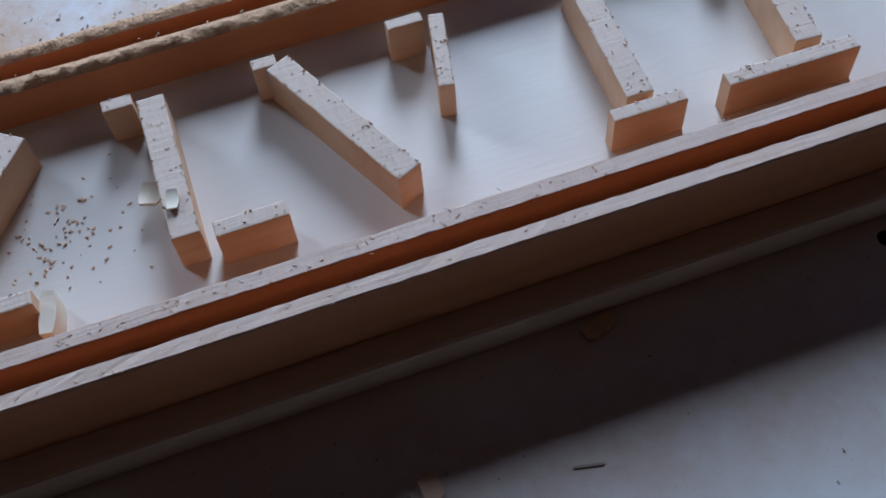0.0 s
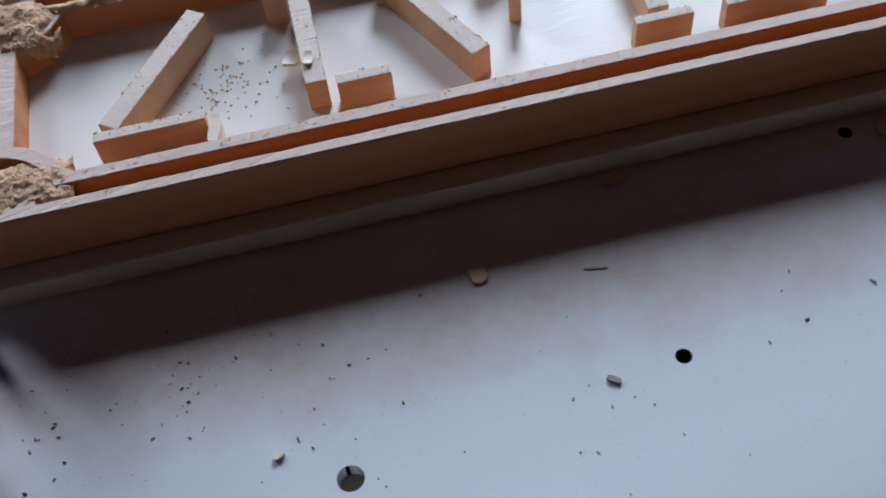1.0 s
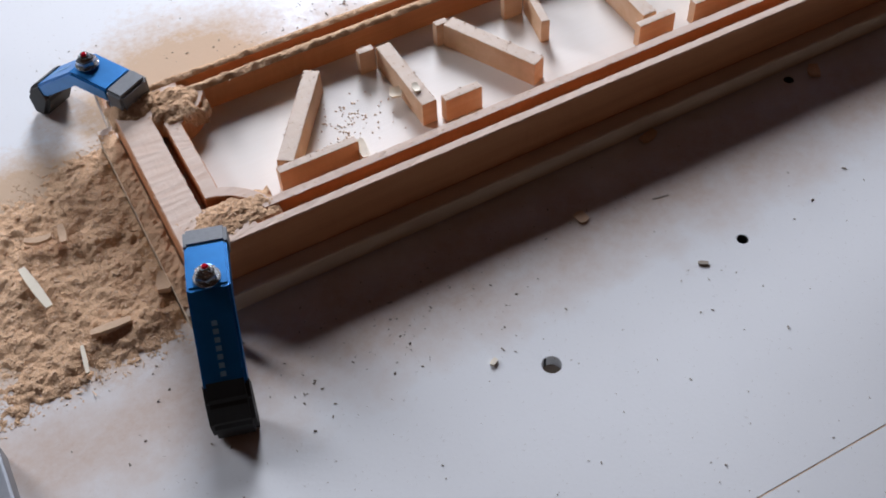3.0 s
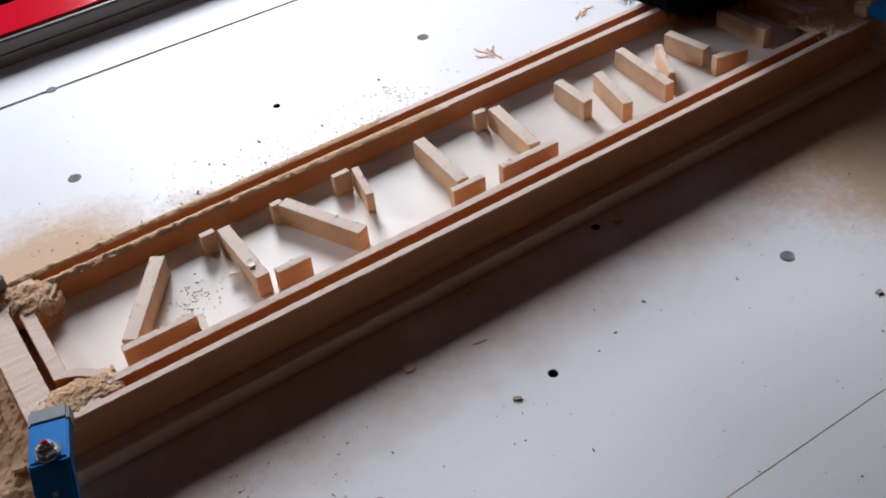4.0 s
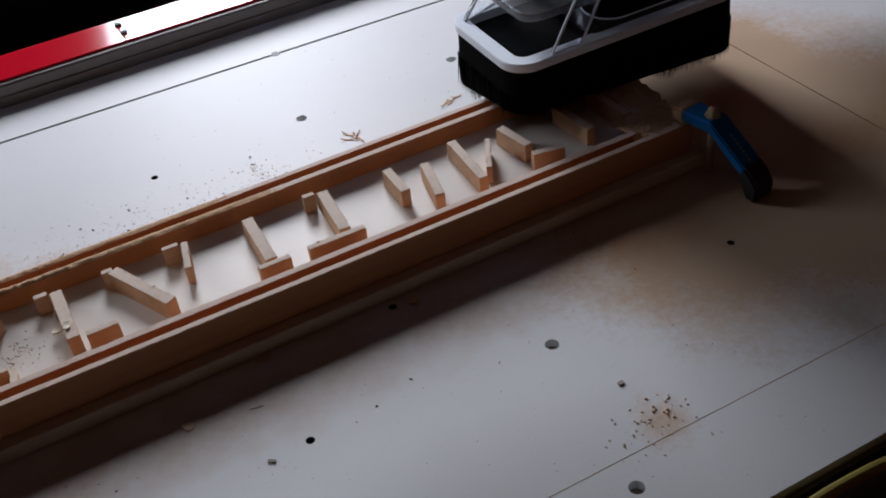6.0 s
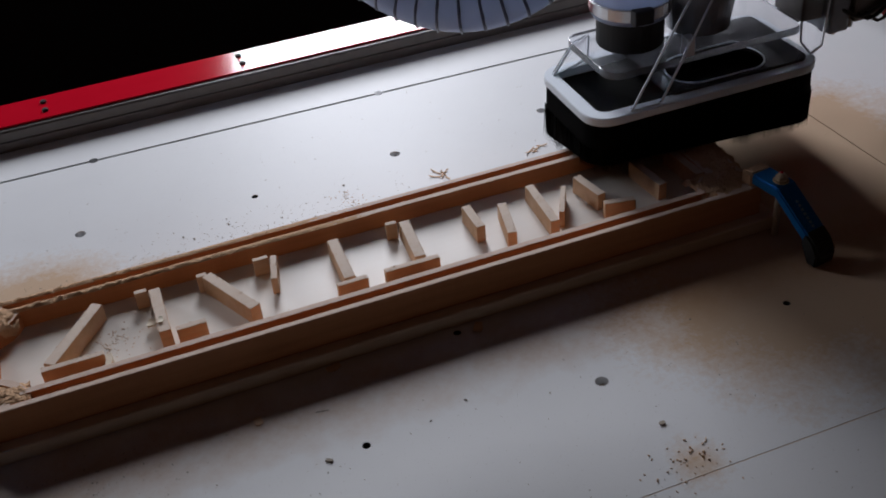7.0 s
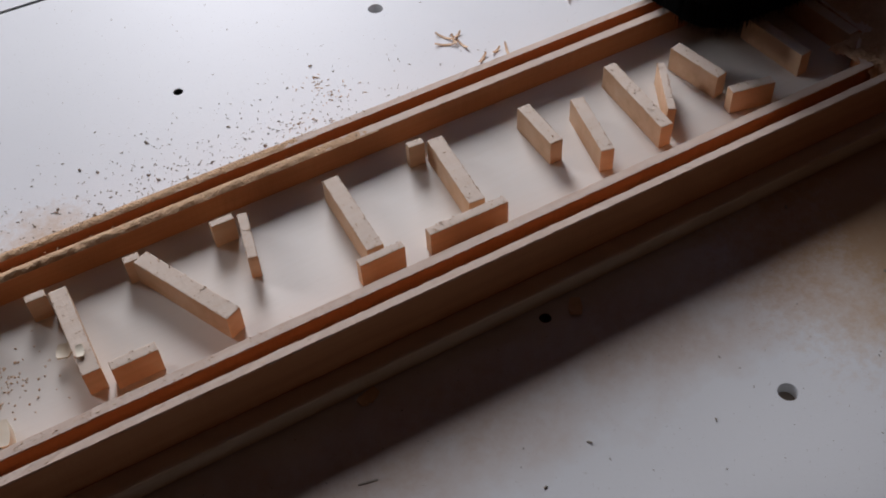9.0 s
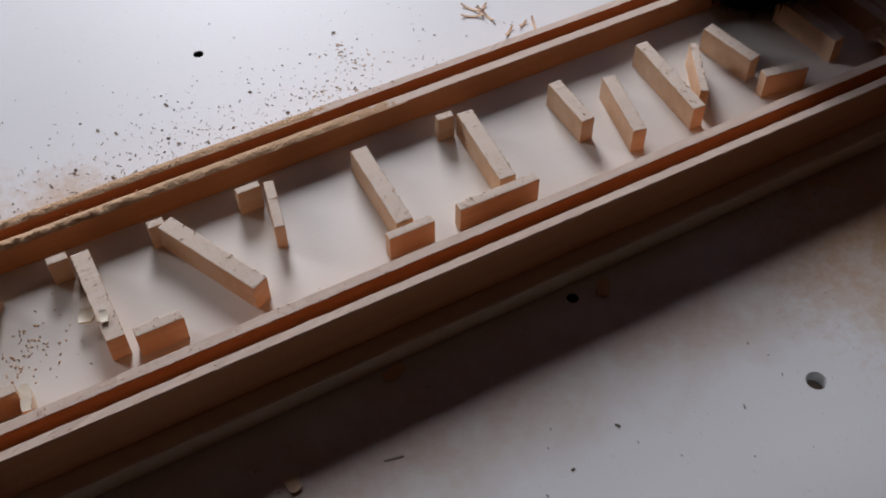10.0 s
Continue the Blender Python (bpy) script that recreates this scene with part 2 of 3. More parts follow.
def prism(points, z0, z1, bevel=0.0, seg=2):
    """An upright prism over a plan outline."""
    bm = bmesh.new()
    low = [bm.verts.new((x, y, z0)) for x, y in points]
    f = bm.faces.new(low)
    up = bmesh.ops.extrude_face_region(bm, geom=[f])
    bmesh.ops.translate(bm, verts=[v for v in up["geom"] if isinstance(v, bmesh.types.BMVert)], vec=(0, 0, z1 - z0))
    bmesh.ops.recalc_face_normals(bm, faces=bm.faces)
    if bevel:
        rim = [e for e in bm.edges if all(abs(v.co.z - z1) < 1e-6 for v in e.verts)]
        bmesh.ops.bevel(bm, geom=rim, offset=bevel, segments=seg, affect="EDGES", profile=0.6)
    return bm


def tube(x, y, z0, z1, r, r2=None, n=28, bevel=0.0):
    bm = bmesh.new()
    bmesh.ops.create_cone(bm, cap_ends=True, segments=n, radius1=r, radius2=r if r2 is None else r2, depth=z1 - z0)
    bmesh.ops.translate(bm, verts=bm.verts, vec=(x, y, (z0 + z1) / 2))
    if bevel:
        bmesh.ops.bevel(bm, geom=[e for e in bm.edges if abs(e.verts[0].co.z - e.verts[1].co.z) < 1e-6], offset=bevel, segments=2, affect="EDGES")
    return bm


def join(*bms):
    """Several bmeshes as one."""
    out = bmesh.new()
    for bm in bms:
        me = bpy.data.meshes.new("tmp")
        bm.to_mesh(me)
        bm.free()
        out.from_mesh(me)
        bpy.data.meshes.remove(me)
    return out


def round_rect(x0, x1, y0, y1, r, n=8):
    out = []
    for cx, cy, a in ((x1 - r, y1 - r, 0), (x0 + r, y1 - r, 90), (x0 + r, y0 + r, 180), (x1 - r, y0 + r, 270)):
        out += [(cx + r * math.cos(radians(a + 90 * i / n)), cy + r * math.sin(radians(a + 90 * i / n))) for i in range(n + 1)]
    return out


def strip(rings, close=True):
    """A skin over closed rings of equal counts; the last joins the first where closed."""
    bm = bmesh.new()
    vs = [[bm.verts.new(p) for p in ring] for ring in rings]
    n = len(rings[0])
    for a in range(len(rings) if close else len(rings) - 1):
        p, q = vs[a], vs[(a + 1) % len(vs)]
        for i in range(n):
            bm.faces.new((p[i], p[(i + 1) % n], q[(i + 1) % n], q[i]))
    bmesh.ops.recalc_face_normals(bm, faces=bm.faces)
    return bm


def swept(points, radius, n=20, rib=0.0, pitch=8.0):
    """A round tube along a smooth line through the points; rib gives it rings."""
    pts = [Vector(p) for p in points]
    line = []
    for i in range(len(pts) - 1):
        a, b, c, d = pts[max(i - 1, 0)], pts[i], pts[i + 1], pts[min(i + 2, len(pts) - 1)]
        steps = max(4, int((c - b).length / (pitch / 6 if rib else 6)))
        for k in range(steps):
            t = k / steps
            line.append(0.5 * ((2 * b) + (c - a) * t + (2 * a - 5 * b + 4 * c - d) * t * t + (3 * b - a - 3 * c + d) * t ** 3))
    line.append(pts[-1])
    bm = bmesh.new()
    rings, run = [], 0.0
    side = Vector((0.31, 0.2, 0.93))
    for i, p in enumerate(line):
        run += (p - line[i - 1]).length if i else 0
        way = (line[min(i + 1, len(line) - 1)] - line[max(i - 1, 0)]).normalized()
        side = (side - way * side.dot(way)).normalized()
        up = way.cross(side)
        r = radius + rib * abs(math.sin(math.pi * run / pitch)) ** 0.45
        rings.append([bm.verts.new(p + r * (math.cos(2 * math.pi * k / n) * side + math.sin(2 * math.pi * k / n) * up)) for k in range(n)])
    for a, b in zip(rings, rings[1:]):
        for k in range(n):
            bm.faces.new((a[k], a[(k + 1) % n], b[(k + 1) % n], b[k]))
    bm.faces.new(rings[0][::-1])
    bm.faces.new(rings[-1])
    bmesh.ops.recalc_face_normals(bm, faces=bm.faces)
    return bm


def flakes(spots, seed):
    """Many small bent chips, each a thin wedge: rows of x, y, z, length, width, thickness."""
    rng = random.Random(seed)
    verts, faces = [], []
    for x, y, z, l, w, h in spots:
        a, tilt = rng.uniform(0, 6.283), rng.uniform(-0.5, 0.5)
        ca, sa = math.cos(a), math.sin(a)
        k = len(verts)
        for u, v, q in ((-l, -w, 0), (l, -w * rng.uniform(0.3, 1), 0), (l * rng.uniform(0.6, 1), w, 0), (-l * rng.uniform(0.5, 1), w, 0),
                        (-l * 0.7, -w * 0.6, h), (l * 0.7, -w * 0.5, h * rng.uniform(0.5, 1)), (l * 0.5, w * 0.6, h), (-l * 0.6, w * 0.5, h * rng.uniform(0.4, 1))):
            verts.append((x + (u * ca - v * sa) / 2, y + (u * sa + v * ca) / 2, z + q + max(0, u * tilt * 0.5)))
        faces += [[k + i for i in f] for f in ((3, 2, 1, 0), (4, 5, 6, 7), (0, 1, 5, 4), (1, 2, 6, 5), (2, 3, 7, 6), (3, 0, 4, 7))]
    me = bpy.data.meshes.new("chips")
    me.from_pydata(verts, [], faces)
    bm = bmesh.new()
    bm.from_mesh(me)
    bpy.data.meshes.remove(me)
    return bm


def heap(x0, x1, y0, y1, step, height, z):
    """A loose heap: height(x, y) in millimetres over a grid, standing on z."""
    bm = bmesh.new()
    nx, ny = int((x1 - x0) / step), int((y1 - y0) / step)
    vs = {}
    for i in range(nx + 1):
        for j in range(ny + 1):
            x, y = x0 + i * step, y0 + j * step
            h = height(x, y)
            if h > -0.5:
                vs[i, j] = bm.verts.new((x, y, z + h))
    for i in range(nx):
        for j in range(ny):
            q = [vs.get(k) for k in ((i, j), (i + 1, j), (i + 1, j + 1), (i, j + 1))]
            if all(q):
                bm.faces.new(q)
    return bm


def rough_at(x, y, size, seed=0.0):
    return noise.fractal(Vector((x / size, y / size, seed)), 0.9, 2.1, 5)


# ---- the room round the machine ----
RX1, RY0, RZ0, RZ1 = 3000, -2300, -900, 2250


def structure(name, bm, material, label, category):
    return tagged(part(name, bm, material), label, category, "", "structure")


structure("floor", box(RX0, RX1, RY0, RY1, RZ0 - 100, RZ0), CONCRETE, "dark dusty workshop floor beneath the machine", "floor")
structure("ceiling", box(RX0, RX1, RY0, RY1, RZ1, RZ1 + 100), BOUNCE_BROWN, "unseen brown ceiling, added to tint the bounced light", "ceiling")
structure("wall_east", box(RX1, RX1 + 120, RY0, RY1, RZ0, RZ1), BOUNCE_BROWN, "unseen brown wall, added to tint the bounced light", "wall")
structure("wall_south", box(RX0, RX1, RY0 - 120, RY0, RZ0, RZ1), BOUNCE_BROWN, "unseen brown wall, added to tint the bounced light", "wall")


def pierced(lo, hi, rows, make):
    """A wall from lo to hi with its window openings."""
    bits, at = [], lo
    for wx, wz, wide, high, _ in rows:
        a, b, c, d = (1000 * v for v in (wx - wide / 2, wx + wide / 2, wz - high / 2, wz + high / 2))
        bits += [make(at, a, RZ0, RZ1), make(a, b, RZ0, c), make(a, b, d, RZ1)]
        at = b
    return join(*bits, make(at, hi, RZ0, RZ1))


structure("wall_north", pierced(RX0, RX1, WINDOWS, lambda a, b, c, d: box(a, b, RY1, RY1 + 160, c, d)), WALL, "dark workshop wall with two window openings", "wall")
structure("wall_west", box(RX0 - 160, RX0, RY0, RY1, RZ0, RZ1), BOUNCE_BROWN, "unseen brown wall, added to tint the bounced light", "wall")

# ---- the bed of the routing machine: white boards with bolt holes ----
HOLES = [(255.7, -98.8, 3.1), (427, -111.5, 4.9), (131, -114.5, 4.9), (404, -237.2, 5.0), (591, -95.5, 3.0), (354.1, -17.2, 3.1),
         (99.6, 257.9, 5.0), (256.6, 243.8, 3.1), (396.8, 253.4, 5.0), (124.9, 385.6, 4.2), (421.2, 379.5, 4.2), (555, 262, 5.0)]
bed = thing("router_bed", (300, 50, -19), "white laminate machine bed with bolt holes and dust", "machine bed")


def far_seam(x):
    return 387.9 - 0.0216 * x


def board(corners, holes):
    """A bed board over four plan corners, with its bolt holes cut through."""
    bm = bmesh.new()
    loops, n = [[]], 10
    for (ax, ay), (bx, by) in zip(corners, corners[1:] + corners[:1]):
        loops[0] += [(ax + (bx - ax) * i / n, ay + (by - ay) * i / n) for i in range(n)]
    for hx, hy, r in holes:
        loops.append([(hx + r * math.cos(2 * math.pi * k / 24), hy + r * math.sin(2 * math.pi * k / 24)) for k in range(24)])
    edges = []
    for loop in loops:
        vs = [bm.verts.new((px, py, 0)) for px, py in loop]
        edges += [bm.edges.new((vs[i], vs[(i + 1) % len(vs)])) for i in range(len(vs))]
    bmesh.ops.triangle_fill(bm, use_beauty=True, use_dissolve=False, edges=edges)
    bmesh.ops.recalc_face_normals(bm, faces=bm.faces)
    if bm.faces[0].normal.z < 0:
        bmesh.ops.reverse_faces(bm, faces=bm.faces)
    rim = bmesh.ops.extrude_edge_only(bm, edges=[e for e in bm.edges if e.is_boundary])
    low = [v for v in rim["geom"] if isinstance(v, bmesh.types.BMVert)]
    bmesh.ops.translate(bm, verts=low, vec=(0, 0, -19))
    return bm


XL, XR, XE = -420, 778, 1250
MID = [h for h in HOLES[:9] + HOLES[11:] if h[1] > -210]
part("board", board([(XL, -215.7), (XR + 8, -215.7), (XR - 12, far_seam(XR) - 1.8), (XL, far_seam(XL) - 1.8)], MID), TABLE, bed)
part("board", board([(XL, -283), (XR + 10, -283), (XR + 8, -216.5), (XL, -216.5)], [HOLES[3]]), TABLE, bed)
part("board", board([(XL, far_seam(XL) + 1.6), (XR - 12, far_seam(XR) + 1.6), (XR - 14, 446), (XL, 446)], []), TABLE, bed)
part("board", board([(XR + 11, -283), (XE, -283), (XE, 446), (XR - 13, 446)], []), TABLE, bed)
part("seam_filler", prism([(XL + 2, far_seam(XL) - 1.75), (XR - 14, far_seam(XR) - 1.75), (XR - 14, far_seam(XR) + 1.55), (XL + 2, far_seam(XL) + 1.55)], -12, -1.0), RUBBER, bed, "black strip for the shade in the board gap")
part("seam_filler", box(XL + 2, XR + 6, -216.45, -215.75, -12, -0.25), CHIP, bed, "sawdust packed in the near seam")
part("underlay", box(-400, 1240, -270, 440, -60, -19.5), DARK, bed, "dark sub-frame seen down the holes")
for hx, hy, r in HOLES:
    if r < 4:
        part("dark_sleeve", join(strip([[(hx + q * math.cos(k / 4 * math.pi / 3), hy + q * math.sin(k / 4 * math.pi / 3), z) for k in range(24)]
                                   for q, z in ((r + 0.3, -0.6), (r + 0.3, -18), (r - 0.5, -18), (r - 0.5, -0.6))]), tube(hx, hy, -18.5, -16, r, n=24)), RUBBER, bed, "black sleeve for the shade in a small hole")
for hx, hy, r in HOLES:
    if r > 4.5:
        part("hole_floor", tube(hx, hy, -18.8, -7, r - 0.15, n=24), HOLE, bed, "dusty brown bottom of a bolt hole")
for hx, hy, r in HOLES[9:11]:
    part("seam_hole", tube(hx, far_seam(hx), -3, 0.35, 4.2, n=20), DARK, bed, "dark bolt hole on the board seam")


# ---- far rail: ribbed aluminium with a red cover, then bright cover ----
def rail_body():
    prof = [(446.5, -40), (446.5, 8.6), (444.6, 9.2), (444.6, 10.8), (446.5, 11.4), (446.5, 20.8), (448, 22.5), (509, 22.5), (510.5, 21), (510.5, -40)]
    bm = bmesh.new()
    f = bm.faces.new([bm.verts.new((-420, y, z)) for y, z in prof])
    up = bmesh.ops.extrude_face_region(bm, geom=[f])
    bmesh.ops.translate(bm, verts=[v for v in up["geom"] if isinstance(v, bmesh.types.BMVert)], vec=(1670, 0, 0))
    bmesh.ops.recalc_face_normals(bm, faces=bm.faces)
    return bm


rail = thing("guide_rail", (300, 478, -40), "dark aluminium guide rail with glossy red top covers", "machine rail")
part("body", rail_body(), ALU, rail)
part("cover", box(-415, 297, 453, 504, 22.6, 25, 0.6), RED, rail, "glossy red cover strip")
part("cover", box(297.6, 1245, 453, 504, 22.6, 25, 0.6), RED, rail, "glossy red cover strip")
for sx, sy in ((91, 488), (91.5, 468), (299, 490), (299.6, 470), (-120, 488), (-120, 468)):
    s = part("screw", tube(sx, sy, 24.5, 27.4, 3.4, n=16, bevel=0.7), DARK, rail, "black socket-head screw")
    part("socket", tube(sx, sy, 27.3, 27.8, 1.5, n=6), RUBBER, s)

# ---- near rail with cable tray ----
tray = thing("cable_tray", (480, -297, -60), "grey-blue metal tray with cable and black clips", "cable tray")
part("floor_plate", box(-420, 1250, -311, -283.5, -26, -20, 0.8), GREY, tray)
part("lip", box(-420, 1250, -287, -283.6, -20, -7, 0.5), ALU, tray)
for cx in (404, 452, 300, 560):
    part("clip", box(cx, cx + 6, -309, -285, -20, -8, 1.2), RUBBER, tray, "black cable clip")
part("plate", box(412, 448, -308, -287, -20, -11, 1.0), BRIGHT, tray, "blue-grey metal plate")
part("cable", swept([(446, -300, -17), (458, -299, -9), (480, -297, -4), (520, -296, -5), (600, -297, -10), (900, -297, -12)], 4.0, 12), CABLE, tray, "yellow-brown sheathed cable")
near_rail = thing("guide_rail", (480, -345, -60), "red-topped machine rail along the near edge", "machine rail")
part("body", box(-420, 1250, -380, -311.5, -60, -14, 1.5), ALU, near_rail)
part("cover", box(-418, 1248, -378, -312.5, -13.8, -11, 0.8), RED, near_rail, "glossy red cover strip")

# ---- the carved wooden sign ----
LEN, WID, TOP, FLOOR = 630.0, 128.5, 38.0, 23.0
SX, SY = 17.0, 5.0          # where the groove's outer edge runs in from the ends and the sides
sign = thing("wooden_sign", (315, 64, 0), "carved pine sign with recessed panel and raised bars", "sign")


def scooped(dx, dy, r, z, wob=0.0, seed=0.0, plain=False):
    """A ring of points: a rectangle whose corners are scooped out by arcs round the groove's corners."""
    cx0, cx1, cy0, cy1 = SX, LEN - SX, SY, WID - SY
    ax, ay = math.sqrt(max(r * r - dx * dx, 0)), math.sqrt(max(r * r - dy * dy, 0))
    out = []
    corners = ((cx0, cy0, 1, 1), (cx1, cy0, -1, 1), (cx1, cy1, -1, -1), (cx0, cy1, 1, -1))
    na, ns = 12, (150, 34)
    for k, (cx, cy, sx, sy) in enumerate(corners):
        a0, a1 = math.atan2(ay, dx), math.atan2(dy, ax)      # on the end side, on the long side
        if sx * sy < 0:
            a0, a1 = a1, a0
        arc = [(cx + sx * r * math.cos(a0 + (a1 - a0) * i / na), cy + sy * r * math.sin(a0 + (a1 - a0) * i / na)) for i in range(na + 1)]
        if plain:                                            # the square outer edge
            px, py = (0 if sx > 0 else LEN) + sx * dx, (0 if sy > 0 else WID) + sy * dy
            arc = []
            for i in range(na + 1):
                u = abs(2 * i / na - 1) * 22
                along = (sx * sy > 0) == (i < na / 2)
                arc.append((px, py + sy * u) if along else (px + sx * u, py))
        out.append(arc)
    ring = []
    for k in range(4):
        ring += out[k]
        p, q = out[k][-1], out[(k + 1) % 4][0]
        n = ns[k % 2]
        ring += [(p[0] + (q[0] - p[0]) * i / n, p[1] + (q[1] - p[1]) * i / n) for i in range(1, n)]
    if wob:
        ring = [(x + wob * noise.noise(Vector((x / 5, y / 5, seed))), y + wob * noise.noise(Vector((x / 4, y / 4, seed + 9)))) for x, y in ring]
    return [(x, y, z + wob * 0.6 * noise.noise(Vector((x / 3, y / 3, seed + 4)))) for x, y in ring]


GO = (0.0, 0.0, 21.0)      # groove, outer edge
GI = (4.2, 7.6, 28.5)      # groove, inner edge
PI = (12.5, 13.4, 35.0)    # panel edge
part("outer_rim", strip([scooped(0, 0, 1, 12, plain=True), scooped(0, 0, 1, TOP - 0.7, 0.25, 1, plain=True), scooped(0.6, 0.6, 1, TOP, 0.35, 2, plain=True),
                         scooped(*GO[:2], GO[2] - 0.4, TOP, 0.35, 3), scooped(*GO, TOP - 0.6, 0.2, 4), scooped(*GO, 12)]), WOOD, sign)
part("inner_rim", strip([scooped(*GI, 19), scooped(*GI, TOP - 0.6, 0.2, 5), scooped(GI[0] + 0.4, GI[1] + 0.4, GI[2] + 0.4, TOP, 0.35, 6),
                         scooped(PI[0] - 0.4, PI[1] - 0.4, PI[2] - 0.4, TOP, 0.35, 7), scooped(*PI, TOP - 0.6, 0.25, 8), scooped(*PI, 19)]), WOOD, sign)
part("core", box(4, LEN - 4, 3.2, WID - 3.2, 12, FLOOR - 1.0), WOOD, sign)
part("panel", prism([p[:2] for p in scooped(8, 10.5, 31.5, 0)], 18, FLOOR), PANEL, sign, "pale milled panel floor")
part("ledge", box(-10, LEN + 10, -10, WID + 10, 0, 12, 1.6), LEDGE, sign, "pale bottom ledge")


def bar(x0, y0, x1, y1, w, z0=FLOOR - 0.5, z1=TOP):
    """A plain raised bar, its ends square, its edges slightly worn."""
    a, b = Vector((x0, y0)), Vector((x1, y1))
    way = (b - a).normalized()
    side = Vector((-way.y, way.x)) * w / 2
    n = max(4, int((b - a).length / 4))
    left = [a + (b - a) * i / n + side * (1 + 0.05 * noise.noise(Vector((x0 + i, y0, 1)))) for i in range(n + 1)]
    right = [a + (b - a) * i / n - side * (1 + 0.05 * noise.noise(Vector((x0 + i, y0, 5)))) for i in range(n + 1)]
    return prism([tuple(p) for p in right + left[::-1]], z0, z1, 0.5, 2)


BARS = [(106, 93, 66, 37, 9), (60, 32.8, 104, 32.8, 5),
        (149, 92, 149, 37, 8.6), (157, 36, 179, 36, 5.5),
        (190, 91, 216, 35, 8.8), (243.5, 92, 237, 62, 5),
        (292, 91, 290.5, 37, 8.8), (279, 32.2, 303, 32.2, 4.6),
        (352, 89, 348, 38, 8.8), (317, 32.5, 361, 32, 5.2),
        (405, 86, 405, 53, 7.5), (433, 76, 424, 34, 7.5),
        (134, 93.5, 143.5, 93.5, 4.5), (182, 92.5, 190, 92.5, 4.5), (227, 92.8, 239, 92.8, 4.2), (337, 91.5, 346, 91, 4.4),
        (464, 90, 461, 33, 7.5), (489, 76, 471, 42, 4.4),
        (505, 84, 511, 50, 7.5), (507, 38, 532, 33, 6),
        (558, 84, 562, 40, 7.5), (594, 88, 597, 40, 7.5)]
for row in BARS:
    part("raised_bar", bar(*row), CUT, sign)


# ---- blue hold-down clamps ----
def clamp(label, steel, pad):
    """A cranked clamp: its tip at y = 12 rests on the work at z = 38, its tail stands on the bed."""
    root = thing("hold_down_clamp", (0, 0, 0), label, "clamp", "clamps on the sign")
    prof = [(0, 50.5), (-27, 51.2), (-64, 25.5), (-60.5, 17.5), (-26.5, 41.6), (0, 41.5)]

    def side(profile, w, bevel):
        bm = bmesh.new()
        f = bm.faces.new([bm.verts.new((-w / 2, y, z)) for y, z in profile])
        up = bmesh.ops.extrude_face_region(bm, geom=[f])
        bmesh.ops.translate(bm, verts=[v for v in up["geom"] if isinstance(v, bmesh.types.BMVert)], vec=(w, 0, 0))
        bmesh.ops.recalc_face_normals(bm, faces=bm.faces)
        bmesh.ops.bevel(bm, geom=bm.edges[:], offset=bevel, segments=2, affect="EDGES", clamp_overlap=True)
        return bm

    part("arm", side(prof, 19.8, 1.2), BLUE, root)
    part("pad", side([(11, 50), (-1, 51), (-1, 38.3), (11, 38.3)], 20.6, 1.6), pad, root, "dusty dark grey tip pad")
    part("rubber_foot", side([(-60.5, 28.6), (-70, 22), (-76.5, 13), (-75, 0.2), (-66, 0.2), (-56.5, 17)], 20.8, 2.0), RUBBER, root, "black rubber end cap")
    bolt = part("bolt", join(tube(0, -22, 0.2, 58, 2.9, n=16), tube(0, -22, 58, 59.2, 2.9, 2.0, n=16)), steel, root, "zinc-plated threaded bolt")
    part("washer", tube(0, -22, 51.5, 53.0, 6.4, n=28, bevel=0.5), steel, bolt)
    part("nut", join(tube(0, -22, 52.9, 56.4, 5.4, n=6, bevel=0.6), tube(0, -22, 56.3, 57.8, 4.6, 3.2, n=20, bevel=0.4)), steel, bolt)
    part("bolt_tip", tube(0.4, -21.6, 59.0, 60.0, 1.8, 1.0, n=12), RED, bolt, "red dab on the bolt's end")
    mark = join(*[box(-1.3, 1.3, y, y + 2.4, 0, 0.2) for y in (-15.5, -11.7, -7.9, -4.1, -0.3, 3.5, 7.3)])
    bmesh.ops.rotate(mark, verts=mark.verts, cent=(0, 0, 0), matrix=Matrix.Rotation(math.atan2(27, 38), 3, "X"))
    bmesh.ops.translate(mark, verts=mark.verts, vec=(0, -47.5, 37.0))
    part("marking", mark, MARK, root, "row of faint printed bars")
    return root


first = clamp("blue anodised clamp holding the sign's dusty corner", STEEL, PAD)
first.matrix_basis = pose(0.0095, -0.0045, 0, 0, 0, -17)
second = copy_thing(first, pose(0.0100, 0.1260, 0, 0, 0, 209))
tagged(second, "blue clamp at the sign's sawdust-heaped corner")
third = clamp("dusty blue clamp in the shade under the brush", DUSTED, SAWDUST)
third.matrix_basis = pose(0.6305, 0.0045, 0, 0, 0, 10)


# ---- brush-skirted dust shoe with hose on the spindle ----
shoe = thing("dust_shoe", (622, 132, 40), "black-bristled dust shoe with frosted acrylic frame", "dust shoe")
shoe.location += Vector((0.004, -0.005, -0.001))
RX = (511, 734, 78, 188)


def ring_of(inset, z, r=22):
    return [(x, y, z) for x, y in round_rect(RX[0] + inset, RX[1] - inset, RX[2] + inset, RX[3] - inset, max(r - inset, 3), 10)]


part("frame", strip([ring_of(0.8, 84), ring_of(0, 84.8), ring_of(0, 90.8), ring_of(0.8, 91.6), ring_of(12.4, 91.6), ring_of(13, 91.0), ring_of(13, 84)]), FROST, shoe, "frosted blue-white acrylic frame")


